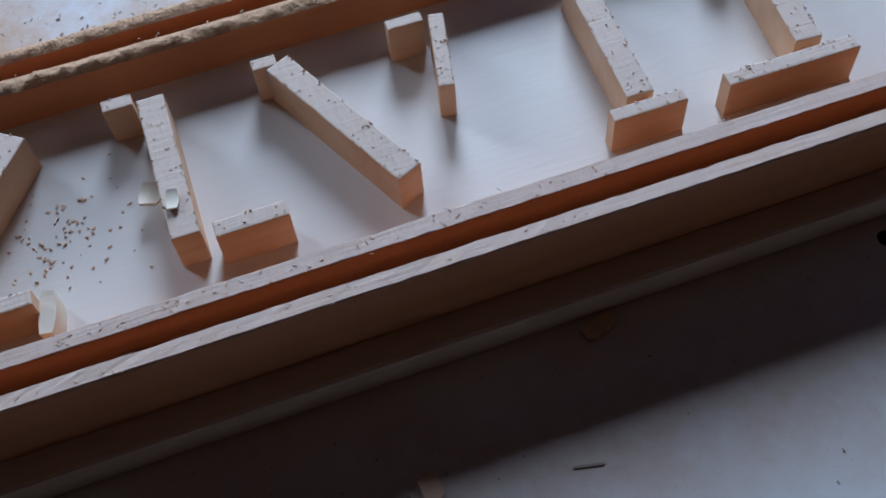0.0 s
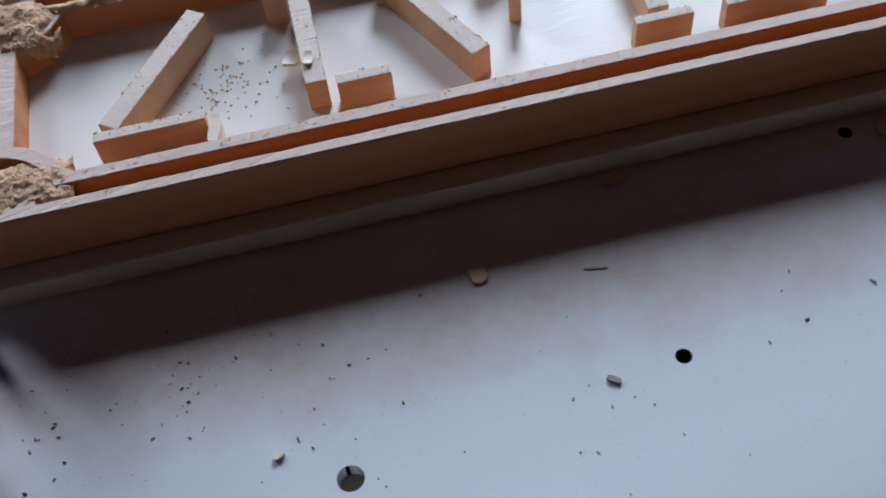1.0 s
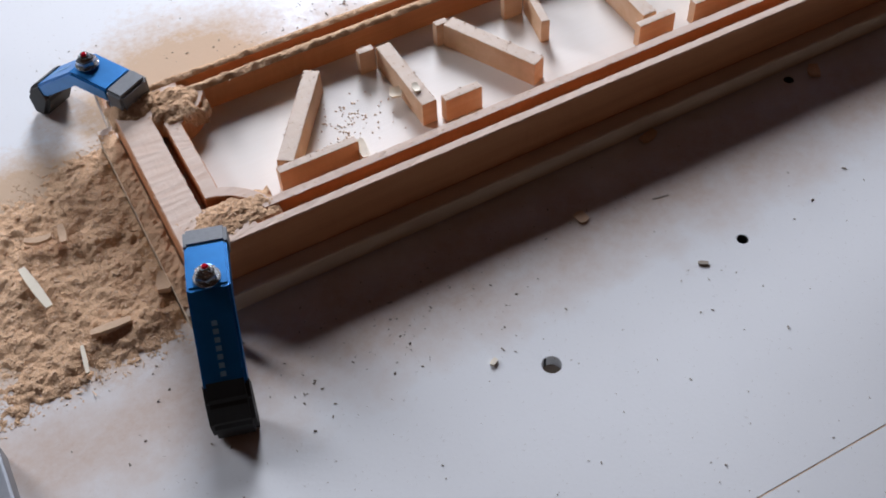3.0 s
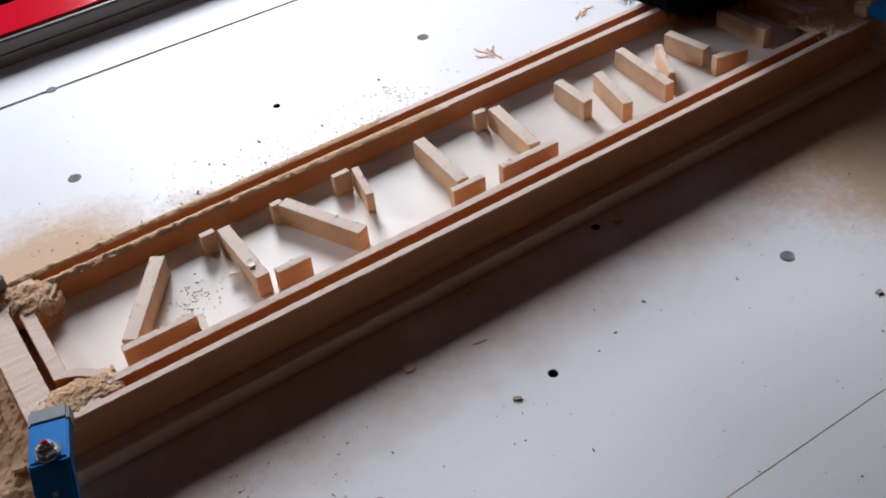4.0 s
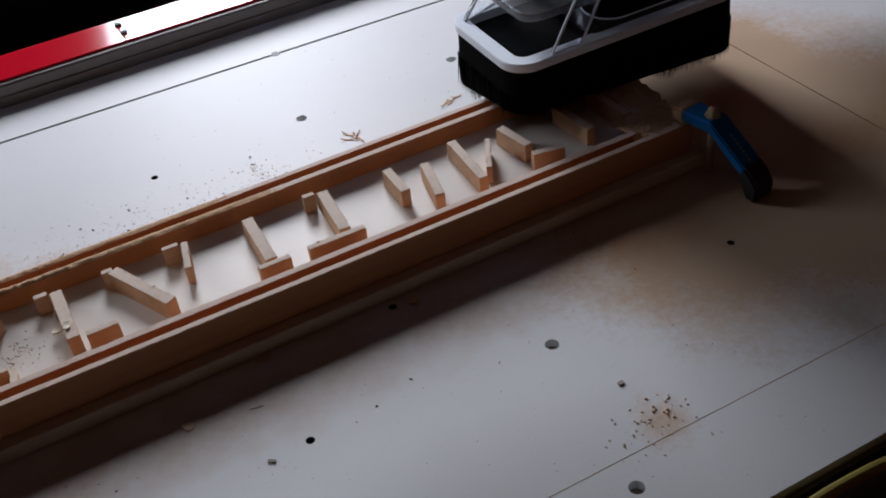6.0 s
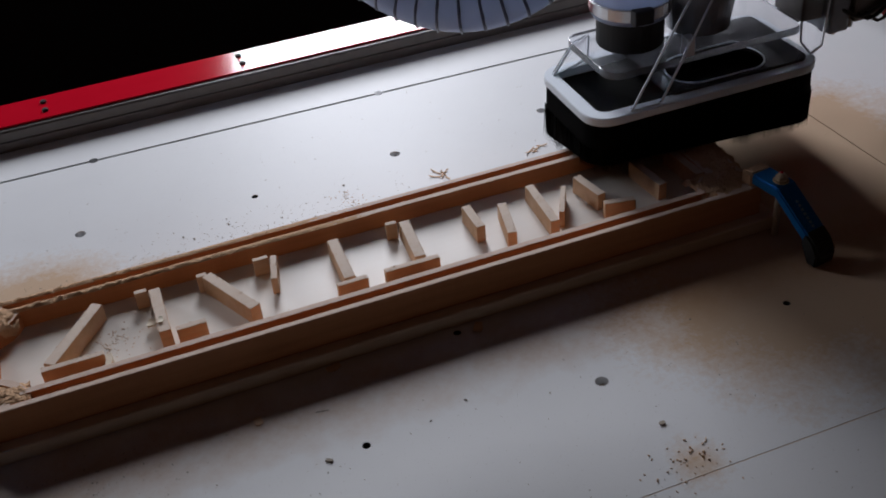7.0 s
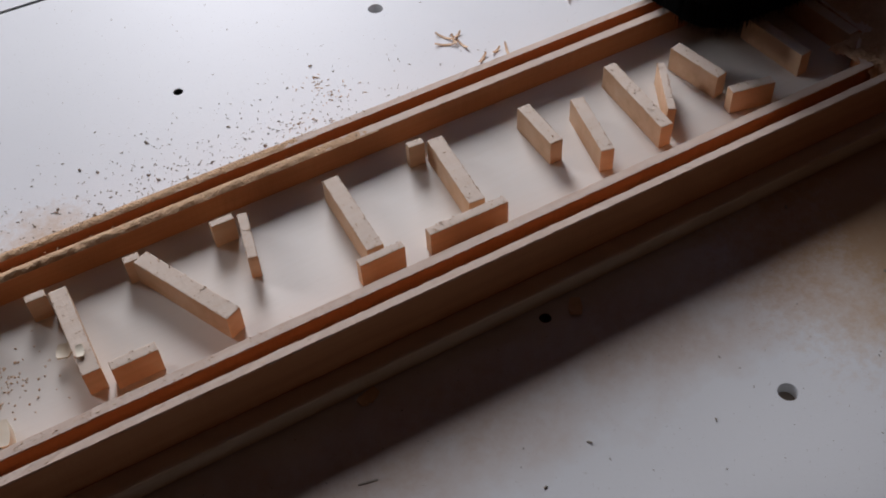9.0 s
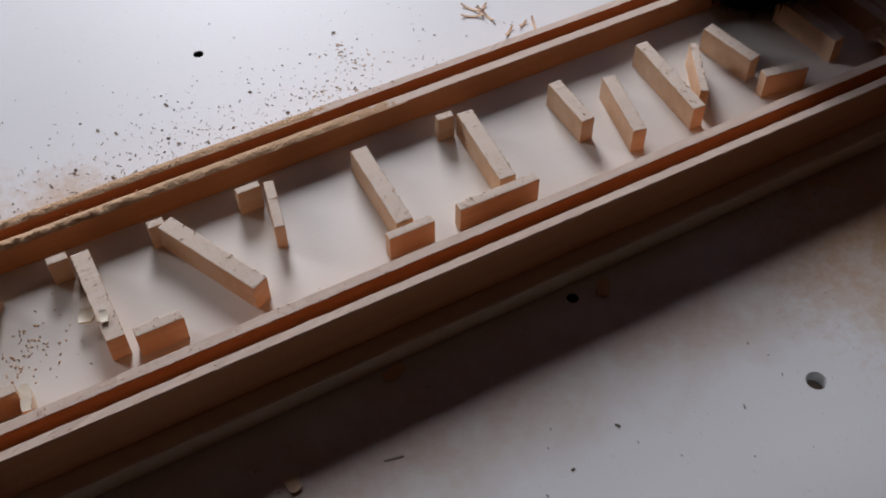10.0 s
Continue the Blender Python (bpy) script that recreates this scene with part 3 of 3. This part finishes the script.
def skirt():
    rng = random.Random(4)
    def hem(inset):
        return [(x, y, 36 if x > 650 or y > 144 else 47) for x, y, _ in ring_of(inset, 0)]

    bm = strip([ring_of(2, 84), ring_of(1.2, 60), hem(0.6), hem(7.5), ring_of(8, 84)])
    corners = round_rect(RX[0], RX[1], RX[2], RX[3], 22, 10)
    out = []
    for (ax, ay), (bx, by) in zip(corners, corners[1:] + corners[:1]):
        n = max(1, int(math.hypot(bx - ax, by - ay) / 12))
        out += [(ax + (bx - ax) * i / n, ay + (by - ay) * i / n) for i in range(n)]
    verts, faces = [], []
    n = len(out)
    for i in range(n):
        (ax, ay), (bx, by) = out[i], out[(i + 1) % n]
        length = math.hypot(bx - ax, by - ay)
        for _ in range(int(length * 6.0) + 2):
            t, inn = rng.random(), rng.uniform(0.0, 7.0)
            x, y = ax + (bx - ax) * t, ay + (by - ay) * t
            cx, cy = 622 - x, 133 - y
            d = math.hypot(cx, cy)
            x, y = x + cx / d * inn, y + cy / d * inn
            bare = x > 648 or y > 142                        # clear of the sign the bristles hang lower
            low = (30.0 if bare else 41.0) + 3.0 * noise.noise(Vector((x / 9, y / 9, 2))) + rng.uniform(-1.6, 1.6)
            w, sx, sy = rng.uniform(0.35, 0.7), rng.uniform(-2.2, 2.2), rng.uniform(-2.2, 2.2)
            k = len(verts)
            a = rng.uniform(0, 3.14)
            verts += [(x - w * math.cos(a), y - w * math.sin(a), 62), (x + w * math.cos(a), y + w * math.sin(a), 62), (x + w * math.sin(a), y + w, 62), (x + sx, y + sy, low)]
            faces += [(k, k + 1, k + 3), (k + 1, k + 2, k + 3), (k + 2, k, k + 3)]
    me = bpy.data.meshes.new("tmp")
    me.from_pydata(verts, [], faces)
    bm.from_mesh(me)
    bpy.data.meshes.remove(me)
    return bm


part("shade_fill", prism(round_rect(518, 727, 85, 181, 15, 8), 62, 83.5), BRISTLE, shoe, "black block for the dark inside of the shoe")
part("bristles", skirt(), BRISTLE, shoe, "ragged black bristles")


def slotted():
    """The plate behind the frame's near bar, with a long rounded slot."""
    bm = bmesh.new()
    edges = []
    for loop in (round_rect(588, 724, 88, 178, 8, 6), round_rect(603, 691, 93, 139, 21, 10)):
        vs = [bm.verts.new((x, y, 91.2)) for x, y in loop]
        edges += [bm.edges.new((vs[i], vs[(i + 1) % len(vs)])) for i in range(len(vs))]
    bmesh.ops.triangle_fill(bm, use_beauty=True, use_dissolve=False, edges=edges)
    up = bmesh.ops.extrude_face_region(bm, geom=bm.faces[:])
    bmesh.ops.translate(bm, verts=[v for v in up["geom"] if isinstance(v, bmesh.types.BMVert)], vec=(0, 0, 3.0))
    bmesh.ops.recalc_face_normals(bm, faces=bm.faces)
    return bm


part("slotted_plate", slotted(), DARK_ACRYLIC, shoe, "dark glossy plate with a long slot")
slot = [[(x, y, z) for x, y in round_rect(603 - d, 691 + d, 93 - d, 139 + d, 21 + d, 10)] for d, z in ((0, 94.3), (0, 95), (1.4, 95), (1.4, 94.3))]
part("slot_edge", strip(slot), FROST, shoe, "pale cut edge of the slot")
up_z = 112
plate = [(x, y) for x, y in round_rect(537, 727, 100, 186, 14, 8)]
part("upper_plate", prism(plate, up_z, up_z + 6.5, 0.8), ACRYLIC, shoe, "polished clear upper plate")
part("collar", tube(583, 150, up_z + 6.5, 146, 29, n=36, bevel=1.0), RUBBER, shoe, "black hose collar")
cuff = part("hose_cuff", swept([(583, 150, 145), (583, 150, 175), (583, 150, 400), (575, 150, 520)], 31, 28, 3.0, 14), HOSE, shoe, "ribbed silvery hose cuff", True)
part("clamp_band", tube(583, 150, 150, 161, 35.5, n=36, bevel=0.8), STEEL, cuff, "steel hose clamp band")
part("clamp_screw", box(566, 584, 111, 121, 149, 162, 2.0), DARK, cuff, "dark clamp screw housing")


def sheet(points, t=3.0):
    """A clear panel through plan-and-height points, t thick."""
    bm = bmesh.new()
    f = bm.faces.new([bm.verts.new(p) for p in points])
    bm.normal_update()
    nrm = f.normal.copy() * t
    up = bmesh.ops.extrude_face_region(bm, geom=[f])
    bmesh.ops.translate(bm, verts=[v for v in up["geom"] if isinstance(v, bmesh.types.BMVert)], vec=nrm)
    bmesh.ops.recalc_face_normals(bm, faces=bm.faces)
    bmesh.ops.bevel(bm, geom=bm.edges[:], offset=0.5, segments=1, affect="EDGES")
    return bm


def clear_panel(points, t=3.0):
    """A clear panel whose sawn edges show as pale lines."""
    p = part("side_panel", sheet(points, t), CLEAR, shoe, "clear acrylic side panel")
    for k in range(1, len(points)):
        part("edge", swept([points[k - 1], points[k]], 1.1, 8), FROST, p, "pale sawn edge")


clear_panel([(574, 82, 91.5), (548, 82, 91.5), (618, 96, 190), (640, 96, 190), (576, 82, 93)])
clear_panel([(726, 112, 175), (727, 106, 100), (731, 96, 92), (738, 92, 100), (742, 92, 175)])
clear_panel([(560, 182, 112), (560, 184, 91.5), (520, 170, 91.5), (537, 172, 112)])
part("bright_bracket", box(606, 614, 96, 106, 119, 136, 1.0), BRIGHT, shoe, "bright metal bracket")

spindle = thing("router_spindle", (652, 142, 119), "grey metal spindle motor above the dust shoe", "spindle")
part("nose", tube(652, 142, 118.6, 150, 27, 31, n=36, bevel=1.0), GREY, spindle)
part("body", tube(652, 142, 150, 330, 36, n=40, bevel=2.0), GREY, spindle)
for k in range(4):
    part("cooling_ring", tube(652, 142, 165 + 18 * k, 173 + 18 * k, 38.5, n=40, bevel=1.2), ALU, spindle)

def spiral(points, radius, pitch, wire):
    """A thin wire wound round a smooth line through the points."""
    pts = [Vector(p) for p in points]
    line, run, side, last = [], 0.0, Vector((0.31, 0.2, 0.93)), None
    for i in range(len(pts) - 1):
        a, b, c, d = pts[max(i - 1, 0)], pts[i], pts[i + 1], pts[min(i + 2, len(pts) - 1)]
        steps = int((c - b).length / (pitch / 14))
        for k in range(steps):
            t = k / steps
            p = 0.5 * ((2 * b) + (c - a) * t + (2 * a - 5 * b + 4 * c - d) * t * t + (3 * b - a - 3 * c + d) * t ** 3)
            if last is not None:
                way = (p - last).normalized()
                run += (p - last).length
                side = (side - way * side.dot(way)).normalized()
                turn = 2 * math.pi * run / pitch
                line.append(p + radius * (math.cos(turn) * side + math.sin(turn) * way.cross(side)))
            last = p
    bm, rings = bmesh.new(), []
    for i, p in enumerate(line):
        way = (line[min(i + 1, len(line) - 1)] - line[max(i - 1, 0)]).normalized()
        u = way.cross(Vector((0.3, 0.9, 0.31))).normalized()
        v = way.cross(u)
        rings.append([bm.verts.new(p + wire * (math.cos(q * math.pi / 2.5) * u + math.sin(q * math.pi / 2.5) * v)) for q in range(5)])
    for a, b in zip(rings, rings[1:]):
        for q in range(5):
            bm.faces.new((a[q], a[(q + 1) % 5], b[(q + 1) % 5], b[q]))
    return bm


HOSE_LINE = [(372, 250, 560), (360, 222, 430), (355, 180, 325), (356, 143, 272), (368, 121, 251), (390, 102, 236), (416, 88, 229), (444, 80, 232), (470, 79, 243), (500, 86, 266), (530, 105, 330), (556, 135, 430), (574, 150, 525)]
hose = thing("dust_hose", (416, 88, 192), "ribbed grey-blue plastic dust extraction hose", "hose")
tube_part = part("tube", swept(HOSE_LINE, 36.5, 48), HOSE, hose, "", True)
part("spiral", spiral(HOSE_LINE, 36.8, 11.5, 1.3), GROOVE_SHADE, tube_part, "dark spiral line for the shade in the grooves", True)

gantry = thing("machine_gantry", (770, 60, 110), "dark gantry beam and carriage across the bed", "gantry")
part("beam", box(900, 1020, -360, 530, 330, 460, 6), DARK, gantry)
for y0 in (452, -378):
    part("leg", box(915, 1005, y0, y0 + 55, -11 if y0 < 0 else 25, 331, 4), DARK, gantry)
part("arm", box(700, 905, 120, 215, 345, 440, 4), DARK, gantry, "dark spindle arm")
part("mount", box(688, 752, 118, 200, 150, 440, 3), DARK, gantry, "dark spindle mount")
part("carriage", box(752, 820, 118, 215, 128, 352, 3), DARK, gantry, "dark stepped carriage block")
part("carriage_step", box(728, 752, 100, 140, 118, 170, 2), ALU, gantry)
part("carriage_step", box(752, 772, 92, 130, 104, 150, 2), GREY, gantry)
part("carriage_step", box(774, 802, 88, 126, 112, 160, 2), ALU, gantry)
part("cover", box(806, 880, 84, 215, 110, 200, 3), RED, gantry, "red carriage cover")
for k in range(3):
    part("bolt", tube(762 + 14 * k, 100 - 3 * k, 100 + 5 * k, 116 + 5 * k, 3.6, n=16, bevel=0.8), STEEL, gantry)
    part("wire", swept([(760 + 9 * k, 96, 128), (776 + 9 * k, 86 - 2 * k, 118 - 3 * k), (800 + 6 * k, 84, 126), (822, 82, 140 + 8 * k)], 1.6, 8), RUBBER, gantry, "black wire")

# ---- sawdust, chips and shavings ----
rng = random.Random(11)


def stuff(name, bm, material, label, category="sawdust", smooth=False):
    return tagged(part(name, bm, material, None, "", smooth), label, category, "", "stuff")


def left_heap(x, y):
    edge = min((x + 128) / 40, (-2 - x + 9) / 5 + 1, (y + 24 - 0.12 * (x + 60)) / 22, (152 + 0.2 * x - y) / 30)
    body = 6.5 * max(0, min(1, edge)) * (0.55 + 0.45 * min(1, (x + 120) / 100))
    return body * (0.75 + 0.5 * rough_at(x, y, 22)) + 1.2 * rough_at(x, y, 4, 3) + 0.45 * noise.noise(Vector((x / 1.7, y / 1.7, 8))) - 1.9


stuff("sawdust_heap", heap(-135, -9.8, -34, 156, 1.1, left_heap, 0.0), SAWDUST, "loose heap of tan sawdust beside the sign", smooth=True)


def ledge_dust(x, y):
    fade = min(1, (y + 8) / 20, (136 - y) / 20)
    return fade * (1.2 + 0.28 * (x + 10)) * (0.8 + 0.6 * rough_at(x, y, 9, 5)) + 0.8 * rough_at(x, y, 3, 6) - 0.3


stuff("rim_dust", heap(-10, -0.4, -8, 136, 0.9, ledge_dust, 12.0), SAWDUST, "sawdust lying on the sign's end ledge", smooth=True)


def corner_heap(cx, cy, rx, ry, top, seed):
    """A clotted lump of sawdust whose skirt hangs below the rim's top."""
    def h(x, y):
        d = math.hypot((x - cx) / rx, (y - cy) / ry) * (1 + 0.35 * noise.noise(Vector((x / 7, y / 7, seed))))
        return top * (1 - d ** 3) * (0.75 + 0.5 * rough_at(x, y, 8, seed)) + 0.9 * rough_at(x, y, 2.2, seed + 2) + 0.35 * noise.noise(Vector((x, y, seed)))
    def clipped(x, y):
        v = h(x, y)
        return v if v > -0.5 else (max(v, -7.0) if v > -9 else -9)
    bm = bmesh.new()
    step = 0.75
    vs = {}
    for i in range(int(-1.25 * rx / step), int(1.25 * rx / step) + 1):
        for j in range(int(-1.25 * ry / step), int(1.25 * ry / step) + 1):
            v = clipped(cx + i * step, cy + j * step)
            if v > -8:
                vs[i, j] = bm.verts.new((cx + i * step, cy + j * step, TOP + v))
    for i, j in list(vs):
        q = [vs.get(k) for k in ((i, j), (i + 1, j), (i + 1, j + 1), (i, j + 1))]
        if all(q):
            bm.faces.new(q)
    return bm


stuff("sawdust_heap", corner_heap(31, 107, 14, 13, 4.5, 1), SAWDUST, "sawdust heaped on the sign's carved corner", smooth=True)
stuff("sawdust_heap", corner_heap(14, 117, 14, 11, 4.5, 2), SAWDUST, "sawdust heaped under a clamp tip", smooth=True)
stuff("sawdust_heap", corner_heap(27, 16, 20, 10, 1.5, 3), SAWDUST, "sawdust heaped on the sign's carved corner", smooth=True)
for cx, cy, rx, ry, top, seed in ((608, 22, 22, 16, 3.4, 6), (618, 66, 15, 34, 3.4, 9), (612, 108, 20, 17, 4.5, 12)):
    stuff("sawdust_heap", corner_heap(cx, cy, rx, ry, top, seed), SAWDUST, "sawdust heaped on the shaded sign end", smooth=True)


def rim_dust(y0, y1, x0, x1, top, seed):
    def h(x, y):
        fall = max(0.0, 1 - (x - x0) / (x1 - x0)) ** 0.7
        across = 1 - ((y - (y0 + y1) / 2) / ((y1 - y0) / 2)) ** 2
        return top * fall * across * (0.8 + 0.7 * rough_at(x, y, 6, seed)) + 0.35 * noise.noise(Vector((x, y, seed))) * fall - 0.12
    return heap(x0, x1, y0, y1, 0.9, h, TOP)


stuff("rim_dust", rim_dust(109.6, 116.2, 30, 330, 2.6, 7), SAWDUST, "sawdust crust along the sign's carved rim", smooth=True)
stuff("rim_dust", rim_dust(123, 128.6, 14, 300, 1.8, 8), SAWDUST, "sawdust crust along the sign's outer rim", smooth=True)

spots = []
for _ in range(5200):
    x, y = rng.uniform(-138, -9), rng.uniform(-36, 156)
    hh = left_heap(x, y)
    if hh > -0.9:
        big = rng.random() < 0.05
        spots.append((x, y, max(hh, 0) - 0.05, rng.uniform(0.7, 2.1) * (2.6 if big else 1), rng.uniform(0.35, 1.1), rng.uniform(0.1, 0.3)))
stuff("sawdust_flakes", flakes(spots, 2), CHIP, "coarse sawdust flakes lying on the heap")
spots = []
for cx, cy, rx, ry, k in ((31, 103, 19, 16, 90), (14, 117, 14, 12, 60), (27, 17, 24, 10, 90), (610, 22, 20, 14, 60)):
    for _ in range(k):
        u, v = rng.gauss(0, 0.42), rng.gauss(0, 0.42)
        if u * u + v * v < 1:
            spots.append((cx + rx * u, cy + ry * v, TOP + 4.5 * (1 - u * u - v * v) * rng.uniform(0.3, 1), rng.uniform(0.8, 2.6), rng.uniform(0.3, 0.8), rng.uniform(0.15, 0.3)))
for _ in range(420):
    x = 30 + 300 * rng.random() ** 1.6
    y = rng.choice((112.9 + rng.gauss(0, 1.6), 126 + rng.gauss(0, 1.5)))
    spots.append((x, y, TOP + rng.uniform(0, 1.3), rng.uniform(0.6, 2.2), rng.uniform(0.25, 0.6), rng.uniform(0.1, 0.25)))
for _ in range(150):
    x = 45 + 230 * rng.random() ** 1.4
    y = rng.choice((15.5 + rng.gauss(0, 1.5), 2.5 + rng.gauss(0, 1.2), 15.5 + rng.gauss(0, 1.5)))
    spots.append((x, y, TOP + 0.05, rng.uniform(0.5, 1.8), rng.uniform(0.2, 0.4), rng.uniform(0.08, 0.2)))
for x0, y0, x1, y1, w in BARS:
    for _ in range(int(math.hypot(x1 - x0, y1 - y0) * 0.9)):
        t, q = rng.random(), rng.choice((-0.47, 0.47, rng.uniform(-0.4, 0.4)))
        d = math.hypot(x1 - x0, y1 - y0)
        spots.append((x0 + (x1 - x0) * t - (y1 - y0) / d * w * q, y0 + (y1 - y0) * t + (x1 - x0) / d * w * q, TOP + 0.02, rng.uniform(0.4, 1.5), rng.uniform(0.2, 0.5), rng.uniform(0.1, 0.35)))
stuff("sawdust_flakes", flakes(spots, 5), CHIP, "fine flakes of sawdust on the sign's rims")

spots = [(rng.uniform(596, 722), 88 + rng.gauss(0, 1.6), 90.8, rng.uniform(0.6, 2.4), rng.uniform(0.4, 1.0), rng.uniform(0.2, 0.5)) for _ in range(90)]
stuff("sawdust_flakes", flakes(spots, 14), PALE, "pale flakes lying on the dust shoe's frame")
spots = []
for _ in range(620):
    x = rng.gauss(235, 75)
    y = 140 + abs(rng.gauss(0, 42))
    s = rng.choice((0.4, 0.5, 0.6, 0.8, 1.2)) if rng.random() < 0.95 else 2.2
    spots.append((x, y, 0.02, s * rng.uniform(0.8, 1.6), s * rng.uniform(0.4, 0.8), s * 0.35))
for _ in range(330):
    x, y = rng.uniform(-60, 640), rng.uniform(-270, -14)
    s = rng.choice((0.4, 0.5, 0.7, 0.9)) if rng.random() < 0.96 else 1.7
    spots.append((x, y, 0.02, s * rng.uniform(0.8, 1.8), s * rng.uniform(0.4, 0.8), s * 0.4))
for _ in range(170):
    x, y = rng.gauss(60, 60), rng.gauss(-52, 24)
    if y < -14:
        s = rng.choice((0.4, 0.6, 0.8, 1.2))
        spots.append((x, y, 0.02, s * 1.3, s * 0.7, s * 0.4))
for _ in range(120):
    x, y = rng.uniform(-110, 560), rng.uniform(190, 380)
    s = rng.choice((0.5, 0.7, 1.0))
    spots.append((x, y, 0.02, s * 1.3, s * 0.7, s * 0.3))
for _ in range(520):
    x, y = rng.gauss(250, 85), 141 + abs(rng.gauss(0, 30))
    if y > 139:
        spots.append((x, y, 0.02, rng.uniform(0.8, 2.4), rng.uniform(0.25, 0.6), rng.uniform(0.15, 0.3)))
stuff("crumbs", flakes(spots, 8), CRUMB, "grey-brown crumbs scattered on the white bed", "crumbs")
spots = [(rng.gauss(cx, 7), rng.gauss(cy, 5), 0.02, rng.uniform(0.8, 3), rng.uniform(0.3, 0.8), rng.uniform(0.15, 0.4))
         for cx, cy in ((310, 176), (322, 160), (338, 190), (285, 152), (140, 152), (330, 205)) for _ in range(22)]
spots += [(rng.gauss(445, 16), rng.gauss(-205, 12), 0.02, rng.uniform(0.6, 2.4), rng.uniform(0.5, 1.4), rng.uniform(0.3, 0.8)) for _ in range(45)]
spots += [(rng.gauss(450, 5), rng.gauss(-196, 3), 0.02, rng.uniform(1.5, 3.4), rng.uniform(1, 2), rng.uniform(0.6, 1.6)) for _ in range(7)]
spots += [(rng.gauss(112, 12), rng.gauss(62, 12), FLOOR + 0.02, rng.uniform(0.5, 2.0), rng.uniform(0.4, 1.2), rng.uniform(0.2, 0.5)) for _ in range(90)]
spots += [(rng.gauss(720, 34), rng.gauss(70, 40), 0.02, rng.uniform(0.5, 1.6), rng.uniform(0.3, 0.9), rng.uniform(0.15, 0.4)) for _ in range(90)]
stuff("crumbs", flakes(spots, 9), CHIP, "brown wood crumbs in small clusters", "crumbs")


def chip(x, y, z, l, w, h, turn, material, label, curl=0.0):
    """A single chip: a short curled strip with tapering ends."""
    bm = bmesh.new()
    n = 8
    rows = []
    for i in range(n + 1):
        t = i / n - 0.5
        ww = w * (0.55 + 0.45 * math.cos(2.4 * t)) * (1 + 0.2 * noise.noise(Vector((x + i, y, 3)))) / 2
        zz = z + curl * (t * t * 4)
        rows.append([bm.verts.new((l * t, -ww, zz)), bm.verts.new((l * t, ww, zz)), bm.verts.new((l * t, ww, zz + h)), bm.verts.new((l * t, -ww, zz + h))])
    for a, b in zip(rows, rows[1:]):
        for k in range(4):
            bm.faces.new((a[k], a[(k + 1) % 4], b[(k + 1) % 4], b[k]))
    bm.faces.new(rows[0][::-1])
    bm.faces.new(rows[-1])
    bmesh.ops.recalc_face_normals(bm, faces=bm.faces)
    bmesh.ops.rotate(bm, verts=bm.verts, cent=(0, 0, 0), matrix=Matrix.Rotation(radians(turn), 3, "Z"))
    bmesh.ops.translate(bm, verts=bm.verts, vec=(x, y, 0))
    return tagged(part("wood_chip", bm, material), label, "wood chip", "loose wood chips")


chip(-70, 51, 6.0, 32, 4.8, 1.2, 101, PALE, "pale flat wooden sliver lying on the sawdust")
chip(-61, -2, 3.4, 17, 2.2, 1.0, 83, PALE, "thin pale sliver at the edge of the sawdust")
chip(-44, 9, 4.0, 20, 4.2, 2.6, -4, CHIP, "curled brown shaving on the sawdust")
chip(-60, 81, 5.5, 14, 4, 2.0, -15, CHIP, "thick tan chip on the sawdust heap", 1.6)
chip(-48, 78, 5.8, 13, 4, 2.4, 84, CHIP, "thick tan chip on the sawdust heap", 0.6)
chip(-12, 22, 3.0, 12, 8, 3.5, 70, CHIP, "dark brown chip beside the sign's end", 1.0)
chip(257, -14.5, 0.02, 11, 6, 1.4, 15, CHIP, "small tan chip on the bed beside the sign", 1.2)
chip(193, -45, 0.02, 6, 8, 1.0, 5, CHIP, "small flat chip in the sign's shade", 0.5)
chip(370, -20, 0.02, 10, 7, 1.3, 60, CHIP, "small tan chip on the bed beside the sign", 1.4)
chip(237, -54, 0.02, 9, 0.8, 0.4, -12, CRUMB, "thin grey splinter on the white bed")
chip(228.7, -101.6, 0.02, 5, 2.4, 1.2, -35, CRUMB, "grey crumb on the white bed")
chip(444, -165.5, 0.02, 4, 3, 1.2, 0, CRUMB, "grey crumb on the white bed")
chip(108, -100, 0.02, 4, 2.6, 1.5, 30, PALE, "pale crumb on the white bed")
chip(336, 9, TOP - 12, 9, 2.2, 0.9, 25, PALE, "pale splinter caught in the sign's groove")
chip(141, 62, FLOOR + 5, 8, 7, 1.2, 70, PALE, "pale flake stuck beside a raised bar", 1.0)
chip(148, 50, TOP + 0.02, 7, 4, 1.0, 80, PALE, "pale flake on top of a raised bar", 0.6)
chip(106, 30, FLOOR + 0.02, 14, 5, 9, 80, PALE, "upright torn splinter on the panel", 0.6)
for k, (x, y, turn) in enumerate(((420, 203, 120), (424, 197, 80), (428, 200, 30), (417, 196, 150), (426, 190, 100), (441, 174, 20), (447, 171, 70), (430, 172, 35), (520, 198, 15), (512, 196, 30), (526, 200, -10), (516, 194, 5))):
    chip(x, y, 0.02, 13 - k % 3 * 3, 1.6, 0.5, turn, CHIP, "curly thin shaving on the white bed", 1.5)

steel_rod = tagged(part("steel_rod", swept([(-128, 182, 0.8), (-100, 190, 0.8), (-59, 200.5, 0.8)], 0.75, 10), GREY), "thin grey rod lying on the white bed", "rod")
block = thing("metal_block", (-130, -60, 0), "plain grey metal block on the bed", "metal block")
part("body", box(-170, -107.5, -110, -33, 0.05, 14, 1.5), GREY, block)
